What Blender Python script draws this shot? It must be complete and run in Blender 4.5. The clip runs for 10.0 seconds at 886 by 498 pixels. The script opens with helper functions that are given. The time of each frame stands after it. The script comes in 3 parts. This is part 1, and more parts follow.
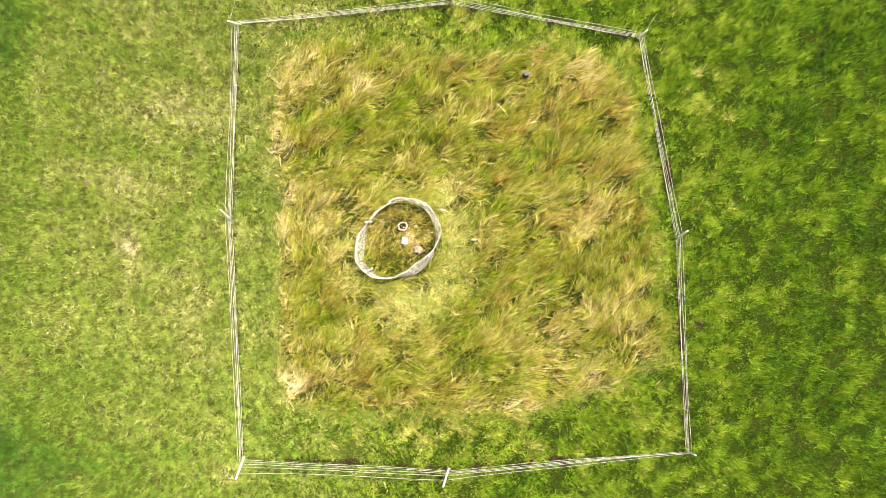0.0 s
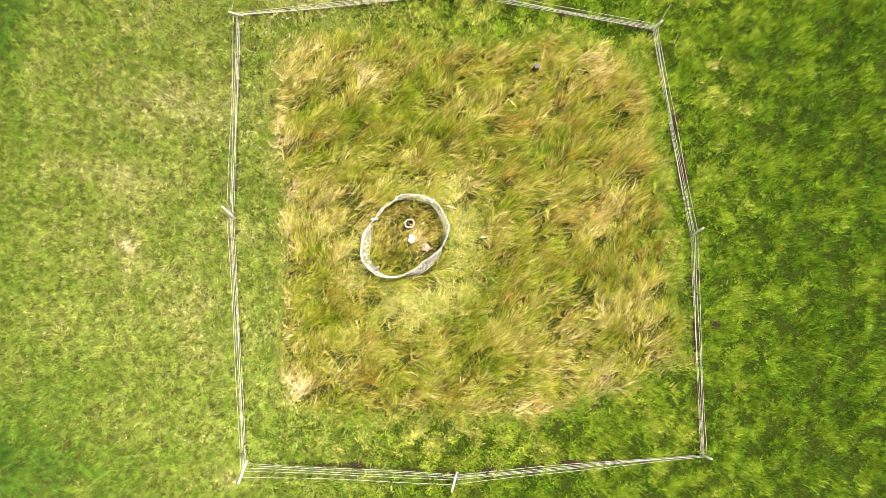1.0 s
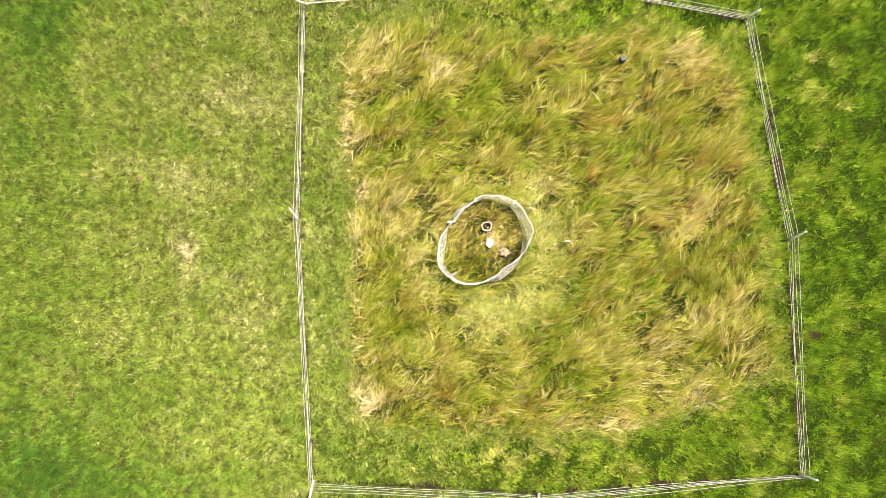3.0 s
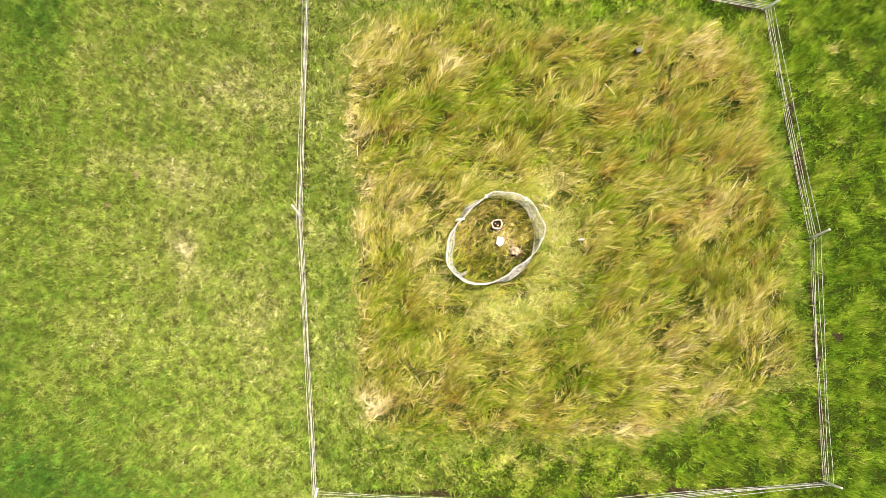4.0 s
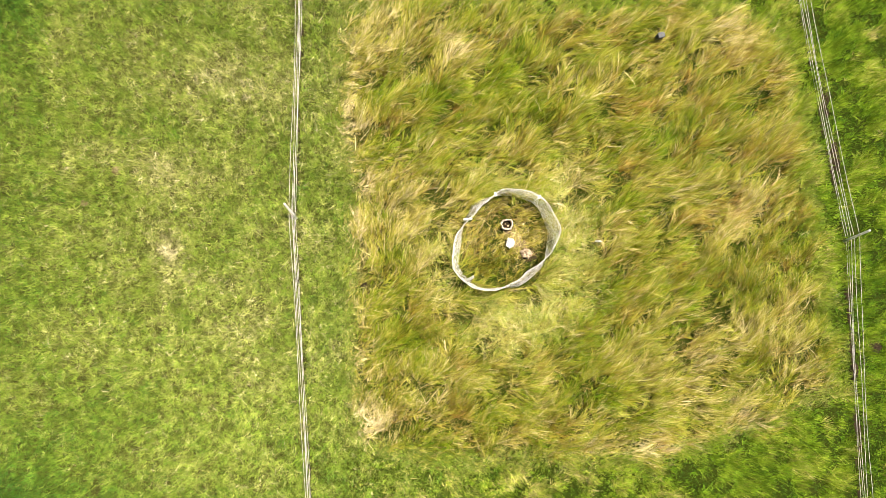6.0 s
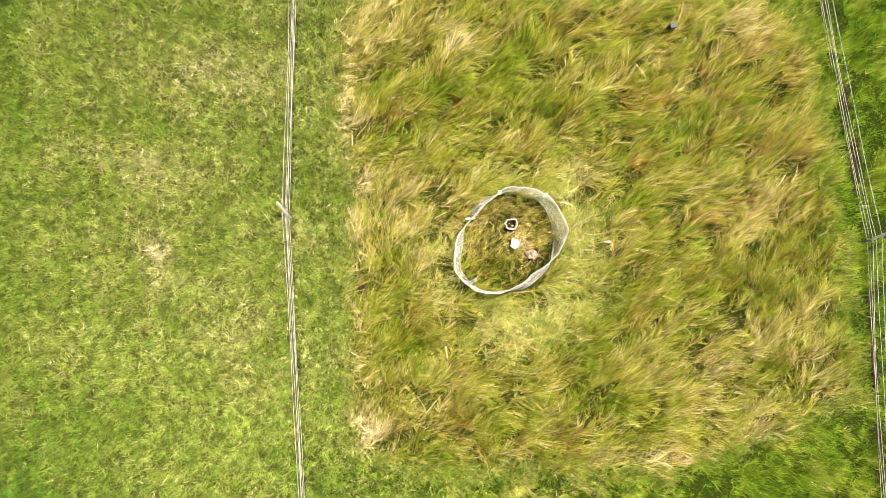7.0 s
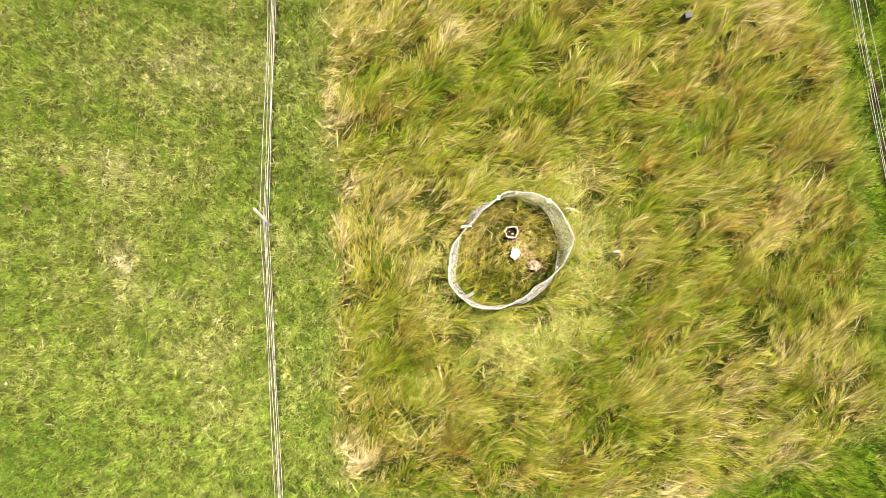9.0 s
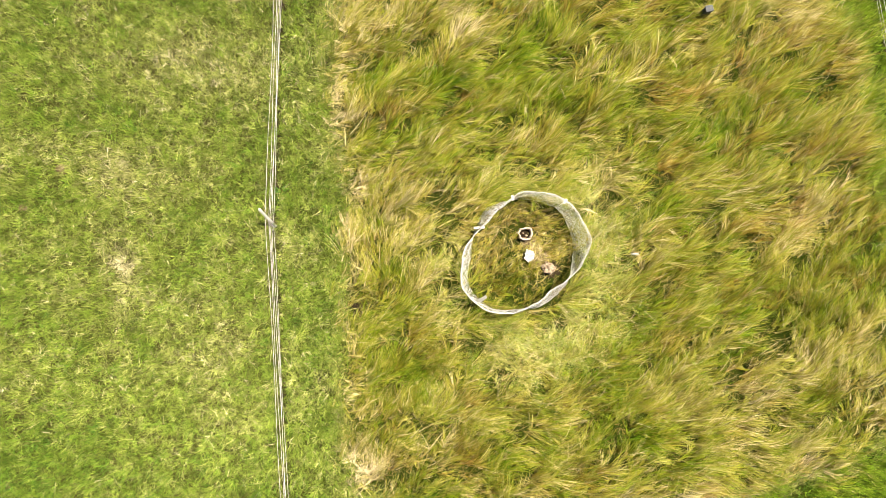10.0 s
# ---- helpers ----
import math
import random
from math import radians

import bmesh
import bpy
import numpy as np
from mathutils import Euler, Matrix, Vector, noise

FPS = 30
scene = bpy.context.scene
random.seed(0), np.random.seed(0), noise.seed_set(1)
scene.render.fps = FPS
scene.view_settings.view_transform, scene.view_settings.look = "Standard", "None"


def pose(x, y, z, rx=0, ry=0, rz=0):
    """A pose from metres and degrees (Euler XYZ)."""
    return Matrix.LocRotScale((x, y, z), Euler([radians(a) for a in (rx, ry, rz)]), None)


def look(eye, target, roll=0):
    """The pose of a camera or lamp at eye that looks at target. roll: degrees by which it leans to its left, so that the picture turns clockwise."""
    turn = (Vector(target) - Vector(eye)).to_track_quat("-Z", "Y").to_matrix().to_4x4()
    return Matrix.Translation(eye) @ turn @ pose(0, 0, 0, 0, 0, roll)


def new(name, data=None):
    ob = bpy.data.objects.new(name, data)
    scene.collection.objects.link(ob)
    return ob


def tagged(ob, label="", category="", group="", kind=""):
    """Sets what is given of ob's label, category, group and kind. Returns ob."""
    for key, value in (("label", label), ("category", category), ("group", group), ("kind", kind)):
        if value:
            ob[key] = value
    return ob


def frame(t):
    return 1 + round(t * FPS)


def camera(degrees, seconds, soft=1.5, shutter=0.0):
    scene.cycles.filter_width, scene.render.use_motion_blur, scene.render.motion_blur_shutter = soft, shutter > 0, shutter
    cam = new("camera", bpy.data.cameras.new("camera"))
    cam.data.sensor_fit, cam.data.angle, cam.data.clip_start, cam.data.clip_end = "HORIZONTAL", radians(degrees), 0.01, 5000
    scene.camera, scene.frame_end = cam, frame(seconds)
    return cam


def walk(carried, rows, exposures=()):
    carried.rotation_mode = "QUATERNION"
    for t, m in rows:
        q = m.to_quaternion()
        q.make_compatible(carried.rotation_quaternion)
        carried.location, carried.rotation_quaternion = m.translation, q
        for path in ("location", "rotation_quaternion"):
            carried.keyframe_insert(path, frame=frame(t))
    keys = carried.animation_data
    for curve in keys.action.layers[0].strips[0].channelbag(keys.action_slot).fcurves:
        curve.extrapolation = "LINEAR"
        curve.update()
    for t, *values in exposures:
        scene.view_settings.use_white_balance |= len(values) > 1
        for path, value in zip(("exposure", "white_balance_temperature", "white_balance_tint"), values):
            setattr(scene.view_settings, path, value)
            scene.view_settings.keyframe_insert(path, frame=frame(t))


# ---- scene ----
# ---- camera and its flight ----
cam = camera(83.4, 10.0, 0.7)
PATH = [
    (0.0, 0.024, -0.615, 15.459, 2.25, -0.01, 0.19),
    (0.5, 0.017, -0.607, 15.273, 2.11, -0.06, 0.18),
    (1.0, -0.217, -0.613, 15.032, 2.06, -0.01, 0.17),
    (1.5, -0.777, -0.611, 14.796, 2.17, 0.06, 0.17),
    (2.0, -1.682, -0.498, 14.527, 2.22, 0.05, 0.16),
    (2.5, -2.170, -0.466, 14.315, 2.23, 0.06, 0.19),
    (3.0, -2.440, -0.478, 14.060, 2.17, 0.08, 0.20),
    (4.5, -2.733, -0.511, 13.259, 2.24, 0.03, 0.18),
    (5.0, -2.785, -0.469, 12.955, 2.19, 0.02, 0.24),
    (5.5, -2.801, -0.426, 12.745, 2.15, 0.04, 0.22),
    (7.0, -2.850, -0.307, 11.912, 1.95, 0.02, 0.24),
    (7.5, -2.684, -0.306, 11.642, 1.97, 0.03, 0.29),
    (8.0, -2.549, -0.248, 11.341, 2.07, 0.02, 0.26),
    (8.5, -2.581, -0.164, 11.110, 2.20, 0.01, 0.25),
    (9.0, -2.713, -0.093, 10.893, 2.20, 0.02, 0.24),
    (9.5, -2.855, -0.051, 10.695, 2.09, 0.01, 0.24),
    (10.0, -2.961, -0.013, 10.531, 2.07, -0.01, 0.27),
]
EXPOSURE, KELVIN, TINT = 1.90, 7200, 14
walk(cam, [(t, pose(x, y, z, rx, ry, rz)) for t, x, y, z, rx, ry, rz in PATH],
     exposures=[(0.0, EXPOSURE, KELVIN, TINT), (4.5, EXPOSURE - 0.10, KELVIN, TINT), (10.0, EXPOSURE - 0.20, KELVIN, TINT)])

# ---- sky and sun ----
SUN_AZIMUTH, SUN_HEIGHT = 50.0, 63.0   # degrees clockwise from +y, degrees above the horizon
world = bpy.data.worlds.new("sky")
scene.world = world
world.use_nodes = True
sky = world.node_tree.nodes.new("ShaderNodeTexSky")
sky.sky_type = "NISHITA"
sky.sun_disc = False
sky.sun_elevation = radians(SUN_HEIGHT)
sky.sun_rotation = radians(SUN_AZIMUTH)
back = world.node_tree.nodes["Background"]
back.inputs["Strength"].default_value = 0.014
world.node_tree.links.new(sky.outputs[0], back.inputs["Color"])
sun = new("sun", bpy.data.lights.new("sun", "SUN"))
sun.data.energy = 4.8
sun.data.angle = radians(1.5)
sun.data.color = (1.0, 0.95, 0.86)
_a, _h = radians(SUN_AZIMUTH), radians(SUN_HEIGHT)
sun.matrix_world = look((30 * math.sin(_a) * math.cos(_h), 30 * math.cos(_a) * math.cos(_h), 30 * math.sin(_h)), (0, 0, 0))

# ---- fields of chance over the plan ----
rng = np.random.default_rng(7)


def value_noise(x, y, size, seed):
    """Smooth gradient noise, about 0 to 1, with features of that size in metres; its grid is turned by the seed."""
    g = np.random.default_rng(seed).random((256, 256)) * 6.2832
    turn = 0.35 + seed * 0.77
    px, py = np.asarray(x) / size * 0.8, np.asarray(y) / size * 0.8
    u = px * math.cos(turn) - py * math.sin(turn) + 1000.37
    v = px * math.sin(turn) + py * math.cos(turn) + 1000.71
    i, j = np.floor(u).astype(int), np.floor(v).astype(int)
    fu, fv = u - i, v - j

    def corner(di, dj):
        w = g[(i + di) % 256, (j + dj) % 256]
        return np.cos(w) * (fu - di) + np.sin(w) * (fv - dj)
    su, sv = fu ** 3 * (fu * (6 * fu - 15) + 10), fv ** 3 * (fv * (6 * fv - 15) + 10)
    low = corner(0, 0) * (1 - su) + corner(1, 0) * su
    high = corner(0, 1) * (1 - su) + corner(1, 1) * su
    return np.clip(0.5 + 0.95 * (low * (1 - sv) + high * sv), 0, 1)


def rough_noise(x, y, size, seed, octaves=3):
    total, weight = 0, 0
    for k in range(octaves):
        total = total + value_noise(x, y, size / 2 ** k, seed + k) / 1.6 ** k
        weight += 1 / 1.6 ** k
    return total / weight


def patches(x, y, spots):
    """Sum of soft round patches: centre, radius along x and y, strength."""
    total = np.zeros_like(np.asarray(x, float))
    for cx, cy, rx, ry, amount in spots:
        total += amount * np.exp(-((x - cx) / rx) ** 2 - ((y - cy) / ry) ** 2)
    return total


# the uncut stand inside the fence
STAND = np.array([(-5.3, 6.15), (-3.2, 6.6), (-0.1, 6.1), (3.4, 6.4), (5.6, 5.7), (6.2, 3.1), (6.45, 0.4), (6.75, -2.0), (6.95, -3.4),
                  (5.1, -4.2), (2.4, -5.1), (-0.4, -5.15), (-2.75, -5.15), (-4.9, -4.8), (-5.2, -2.8), (-5.15, -0.7), (-5.2, 1.7), (-5.6, 3.4), (-5.5, 4.9)])
FENCE = [(-6.43, 7.09, -0.08, -0.25), (0.32, 7.73, -0.05, 0.07), (6.16, 6.69, 0.0, -0.10), (7.24, 0.30, 0.05, 0.23),
         (7.46, -6.17, -0.05, 0.14), (0.22, -6.72, -0.17, -0.26), (-6.04, -6.40, 0.02, -0.44), (-6.53, 0.84, -0.08, 0.28)]
RING = (-1.33, 0.27)


def inside_depth(x, y, poly):
    """Metres inside a polygon (minus: outside)."""
    x, y = np.asarray(x, float), np.asarray(y, float)
    best, odd = np.full(x.shape, 1e9), np.zeros(x.shape, bool)
    for (ax, ay), (bx, by) in zip(poly, np.roll(poly, -1, 0)):
        t = np.clip(((x - ax) * (bx - ax) + (y - ay) * (by - ay)) / ((bx - ax) ** 2 + (by - ay) ** 2), 0, 1)
        best = np.minimum(best, np.hypot(x - ax - t * (bx - ax), y - ay - t * (by - ay)))
        odd ^= ((ay > y) != (by > y)) & (x < (bx - ax) * (y - ay) / (by - ay + 1e-12) + ax)
    return np.where(odd, best, -best)


def ground_height(x, y):
    near = np.exp(-(np.hypot(x, y) / 40) ** 4)
    return near * (0.05 * (rough_noise(x, y, 1.3, 40) - 0.5) + 0.06 * (value_noise(x, y, 5, 45) - 0.5))


RING_ANGLE = (0.21, 0.82, 1.10, 1.72, 2.04, 2.53, 3.05, 3.39, 3.60, 4.01, 4.50, 5.13, 5.64, 6.22)
RING_TOP = (1.33, 1.34, 1.32, 1.19, 0.99, 0.95, 1.18, 1.32, 1.41, 1.43, 1.21, 0.91, 0.93, 1.22)
RING_FOOT = (1.13, 1.24, 1.21, 1.13, 1.22, 1.13, 0.98, 1.12, 1.24, 1.33, 1.20, 1.16, 1.16, 1.11)


def ring_radius(a, top):
    """The sagging net's outline about its middle, at the ground and at its upper edge."""
    line = RING_TOP if top else RING_FOOT
    soft = [np.interp(a + d, RING_ANGLE, line, period=2 * math.pi) for d in (-0.2, -0.1, 0.0, 0.1, 0.2)]
    return float(np.mean(soft)) + 0.012 * math.sin(9 * a)


# ---- materials ----
def material(name):
    m = bpy.data.materials.new(name)
    m.use_nodes = True
    nt = m.node_tree
    return m, nt, nt.nodes["Principled BSDF"]


def add(nt, kind, **values):
    n = nt.nodes.new(kind)
    for key, value in values.items():
        n.inputs[key.replace("_", " ")].default_value = value
    return n


def ramp(nt, source, stops):
    n = nt.nodes.new("ShaderNodeValToRGB")
    e = n.color_ramp.elements
    while len(e) < len(stops):
        e.new(0.5)
    for k, (at, colour) in enumerate(stops):
        e[k].position, e[k].color = at, (*colour, 1)
    nt.links.new(source, n.inputs[0])
    return n.outputs[0]


def blade_material(name, stops, gloss=0.55, through_light=0.3, shine=0.12):
    """Leaf surface: colour by each blade's dryness, lighter or darker by its tone (both also carry painted shade),
    light shining through.
    """
    m, nt, bsdf = material(name)
    dry = nt.nodes.new("ShaderNodeAttribute")
    dry.attribute_name = "dry"
    tone = nt.nodes.new("ShaderNodeAttribute")
    tone.attribute_name = "tone"
    colour = ramp(nt, dry.outputs["Fac"], stops)
    sheath = nt.nodes.new("ShaderNodeAttribute")
    sheath.attribute_name = "sheath"
    brown = nt.nodes.new("ShaderNodeMix")
    brown.data_type = "RGBA"
    nt.links.new(sheath.outputs["Fac"], brown.inputs[0])
    nt.links.new(colour, brown.inputs[6])
    brown.inputs[7].default_value = (0.185, 0.092, 0.022, 1)
    turned = nt.nodes.new("ShaderNodeAttribute")
    turned.attribute_name = "underside"
    pale = nt.nodes.new("ShaderNodeMix")
    pale.data_type = "RGBA"
    nt.links.new(turned.outputs["Fac"], pale.inputs[0])
    nt.links.new(brown.outputs[2], pale.inputs[6])
    pale.inputs[7].default_value = (0.40, 0.42, 0.20, 1)
    hsv = nt.nodes.new("ShaderNodeHueSaturation")
    nt.links.new(pale.outputs[2], hsv.inputs["Color"])
    nt.links.new(tone.outputs["Fac"], hsv.inputs["Value"])
    nt.links.new(hsv.outputs[0], bsdf.inputs["Base Color"])
    bsdf.inputs["Roughness"].default_value = gloss
    bsdf.inputs["Specular IOR Level"].default_value = shine
    glow = nt.nodes.new("ShaderNodeBsdfTranslucent")
    nt.links.new(hsv.outputs[0], glow.inputs["Color"])
    mix = nt.nodes.new("ShaderNodeMixShader")
    mix.inputs[0].default_value = through_light
    nt.links.new(bsdf.outputs[0], mix.inputs[1])
    nt.links.new(glow.outputs[0], mix.inputs[2])
    nt.links.new(mix.outputs[0], nt.nodes["Material Output"].inputs["Surface"])
    return m


OLIVE_TO_STRAW = [(0.0, (0.042, 0.100, 0.004)), (0.25, (0.116, 0.168, 0.007)), (0.5, (0.202, 0.202, 0.022)),
                  (0.75, (0.330, 0.286, 0.095)), (1.0, (0.580, 0.488, 0.300))]
GREEN_TO_STRAW = [(0.0, (0.032, 0.092, 0.012)), (0.25, (0.092, 0.156, 0.015)), (0.5, (0.166, 0.206, 0.036)),
                  (0.75, (0.278, 0.276, 0.108)), (1.0, (0.490, 0.440, 0.285))]
# low end near black: shade of the pits between tufts is put into it
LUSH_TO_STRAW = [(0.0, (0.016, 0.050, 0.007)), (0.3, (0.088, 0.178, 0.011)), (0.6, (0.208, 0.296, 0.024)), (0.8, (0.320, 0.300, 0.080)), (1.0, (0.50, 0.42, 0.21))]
stand_leaf = blade_material("tall_grass_leaf", OLIVE_TO_STRAW, 0.42, 0.09, 0.05)
pasture_leaf = blade_material("grazed_grass_leaf", GREEN_TO_STRAW, 0.50, 0.09, 0.03)
lush_leaf = blade_material("lush_grass_leaf", LUSH_TO_STRAW, 0.45, 0.09, 0.03)


def speckled(name, stops, size, roughness=0.8, bump=0.3, depth=0.01, detail=6):
    m, nt, bsdf = material(name)
    co = nt.nodes.new("ShaderNodeTexCoord")
    n = add(nt, "ShaderNodeTexNoise", Scale=size, Detail=detail, Roughness=0.65)
    nt.links.new(co.outputs["Object"], n.inputs["Vector"])
    nt.links.new(ramp(nt, n.outputs["Fac"], stops), bsdf.inputs["Base Color"])
    b = add(nt, "ShaderNodeBump", Strength=bump, Distance=depth)
    nt.links.new(n.outputs["Fac"], b.inputs["Height"])
    nt.links.new(b.outputs[0], bsdf.inputs["Normal"])
    bsdf.inputs["Roughness"].default_value = roughness
    bsdf.inputs["Specular IOR Level"].default_value = 0.5 if roughness < 0.6 else 0.1
    return m


def turf_material():
    """Soil, moss and thatch under the blades, near black to deepen the shade between them; farther off the sward
    itself.
    """
    m, nt, bsdf = material("turf")
    co = nt.nodes.new("ShaderNodeTexCoord")
    fine = add(nt, "ShaderNodeTexNoise", Scale=38, Detail=8, Roughness=0.7)
    wide = add(nt, "ShaderNodeTexNoise", Scale=0.5, Detail=5, Roughness=0.6)
    for n in (fine, wide):
        nt.links.new(co.outputs["Object"], n.inputs["Vector"])
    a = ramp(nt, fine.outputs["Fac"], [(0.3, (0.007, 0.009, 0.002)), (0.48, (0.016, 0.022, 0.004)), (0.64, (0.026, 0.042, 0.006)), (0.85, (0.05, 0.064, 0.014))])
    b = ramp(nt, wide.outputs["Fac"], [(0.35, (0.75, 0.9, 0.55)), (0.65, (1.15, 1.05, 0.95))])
    mul = nt.nodes.new("ShaderNodeMix")
    mul.data_type, mul.blend_type = "RGBA", "MULTIPLY"
    mul.inputs[0].default_value = 1.0
    nt.links.new(a, mul.inputs[6])
    nt.links.new(b, mul.inputs[7])
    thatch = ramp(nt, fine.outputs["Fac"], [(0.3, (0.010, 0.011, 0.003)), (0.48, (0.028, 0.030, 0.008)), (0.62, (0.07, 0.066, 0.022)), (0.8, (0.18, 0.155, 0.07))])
    xyz = nt.nodes.new("ShaderNodeSeparateXYZ")
    nt.links.new(co.outputs["Object"], xyz.inputs[0])
    west = nt.nodes.new("ShaderNodeMapRange")
    for k, v in zip((1, 2, 3, 4), (-4.5, -7.0, 0.0, 1.0)):
        west.inputs[k].default_value = v
    nt.links.new(xyz.outputs[0], west.inputs[0])
    both = nt.nodes.new("ShaderNodeMix")
    both.data_type = "RGBA"
    nt.links.new(west.outputs[0], both.inputs[0])
    nt.links.new(mul.outputs[2], both.inputs[6])
    nt.links.new(thatch, both.inputs[7])
    sward = ramp(nt, fine.outputs["Fac"], [(0.3, (0.030, 0.055, 0.006)), (0.5, (0.085, 0.115, 0.014)), (0.75, (0.20, 0.19, 0.05))])
    span = nt.nodes.new("ShaderNodeVectorMath")
    span.operation = "LENGTH"
    nt.links.new(co.outputs["Object"], span.inputs[0])
    away = nt.nodes.new("ShaderNodeMapRange")
    for k, v in zip((1, 2, 3, 4), (17.0, 26.0, 0.0, 1.0)):
        away.inputs[k].default_value = v
    nt.links.new(span.outputs["Value"], away.inputs[0])
    far = nt.nodes.new("ShaderNodeMix")
    far.data_type = "RGBA"
    nt.links.new(away.outputs[0], far.inputs[0])
    nt.links.new(both.outputs[2], far.inputs[6])
    nt.links.new(sward, far.inputs[7])
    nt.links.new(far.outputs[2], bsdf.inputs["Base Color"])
    bump = add(nt, "ShaderNodeBump", Strength=0.8, Distance=0.03)
    nt.links.new(fine.outputs["Fac"], bump.inputs["Height"])
    nt.links.new(bump.outputs[0], bsdf.inputs["Normal"])
    bsdf.inputs["Roughness"].default_value = 0.95
    bsdf.inputs["Specular IOR Level"].default_value = 0.02
    return m


turf = turf_material()
# near black: shade from the surrounding grass is put into the soil colour
soil = speckled("bare_soil", [(0.3, (0.006, 0.004, 0.002)), (0.52, (0.017, 0.012, 0.006)), (0.75, (0.060, 0.043, 0.024))], 34, 0.97, 0.9, 0.02)
trodden = speckled("trodden_soil", [(0.3, (0.035, 0.024, 0.012)), (0.5, (0.10, 0.070, 0.038)), (0.72, (0.26, 0.20, 0.13))], 16, 0.97, 0.9, 0.02)
white_plastic = speckled("white_plastic", [(0.3, (0.78, 0.78, 0.76)), (0.7, (0.88, 0.88, 0.87))], 25, 0.4, 0.05, 0.002)
white_rope = speckled("white_polywire", [(0.35, (0.34, 0.32, 0.30)), (0.65, (0.66, 0.64, 0.62))], 60, 0.5, 0.1, 0.001)
net_white = speckled("net_twine", [(0.3, (0.74, 0.75, 0.74)), (0.7, (0.86, 0.86, 0.85))], 40, 0.45, 0.1, 0.001)
for plastic, share in ((white_plastic, 0.55), (net_white, 0.40)):
    tree = plastic.node_tree
    glow = tree.nodes.new("ShaderNodeBsdfTranslucent")
    glow.inputs["Color"].default_value = (0.86, 0.86, 0.84, 1)
    blend = tree.nodes.new("ShaderNodeMixShader")
    blend.inputs[0].default_value = share
    tree.links.new(tree.nodes["Principled BSDF"].outputs[0], blend.inputs[1])
    tree.links.new(glow.outputs[0], blend.inputs[2])
    tree.links.new(blend.outputs[0], tree.nodes["Material Output"].inputs["Surface"])
steel = speckled("galvanised_steel", [(0.3, (0.30, 0.30, 0.30)), (0.7, (0.5, 0.5, 0.5))], 40, 0.45, 0.1, 0.001)
clay = speckled("pale_clay", [(0.3, (0.25, 0.18, 0.13)), (0.55, (0.50, 0.43, 0.36)), (0.8, (0.66, 0.60, 0.53))], 14, 0.85, 0.4, 0.008)
stone_tan = speckled("tan_stone", [(0.36, (0.09, 0.06, 0.035)), (0.48, (0.24, 0.185, 0.125)), (0.7, (0.46, 0.39, 0.29))], 15, 0.85, 0.9, 0.015)
straw = speckled("dry_straw", [(0.3, (0.48, 0.38, 0.18)), (0.7, (0.72, 0.62, 0.38))], 25, 0.6, 0.2, 0.002)
grey_plastic = speckled("grey_plastic", [(0.3, (0.055, 0.060, 0.065)), (0.7, (0.11, 0.115, 0.12))], 20, 0.85, 0.1, 0.002)


# ---- mesh helpers ----
def part(name, bm, mat, parent=None, label="", smooth=True):
    me = bpy.data.meshes.new(name)
    bm.to_mesh(me)
    bm.free()
    if smooth:
        me.polygons.foreach_set("use_smooth", [True] * len(me.polygons))
    me.materials.append(mat)
    ob = new(name, me)
    ob.parent = parent
    if label:
        ob["label"] = label
    return ob


def tube(bm, points, radius, sides=6, closed=False, taper=1.0):
    """A round bar along points."""
    pts = [Vector(p) for p in points]
    n, rings = len(pts), []
    for i, p in enumerate(pts):
        if closed:
            d = pts[(i + 1) % n] - pts[i - 1]
        else:
            d = pts[min(i + 1, n - 1)] - pts[max(i - 1, 0)]
        d.normalize()
        side = d.cross(Vector((0, 0, 1)) if abs(d.z) < 0.9 else Vector((1, 0, 0))).normalized()
        up = side.cross(d)
        r = radius * (1 + (taper - 1) * i / max(1, n - 1))
        rings.append([bm.verts.new(p + r * (math.cos(6.2832 * k / sides) * side + math.sin(6.2832 * k / sides) * up)) for k in range(sides)])
    for i in range(n if closed else n - 1):
        a, b = rings[i], rings[(i + 1) % n]
        for k in range(sides):
            bm.faces.new((a[k], a[(k + 1) % sides], b[(k + 1) % sides], b[k]))
    if not closed:
        bm.faces.new(rings[0][::-1])
        bm.faces.new(rings[-1])
    return bm


def box(bm, cx, cy, cz, sx, sy, sz, bevel=0.004, turn=0.0):
    made = bmesh.ops.create_cube(bm, size=1, matrix=Matrix.Translation((cx, cy, cz)) @ Matrix.Rotation(turn, 4, "Z") @ Matrix.Diagonal((sx, sy, sz, 1)))
    edges = list({e for v in made["verts"] for e in v.link_edges})
    bmesh.ops.bevel(bm, geom=edges, offset=bevel, segments=2, affect="EDGES", profile=0.7)
    return bm


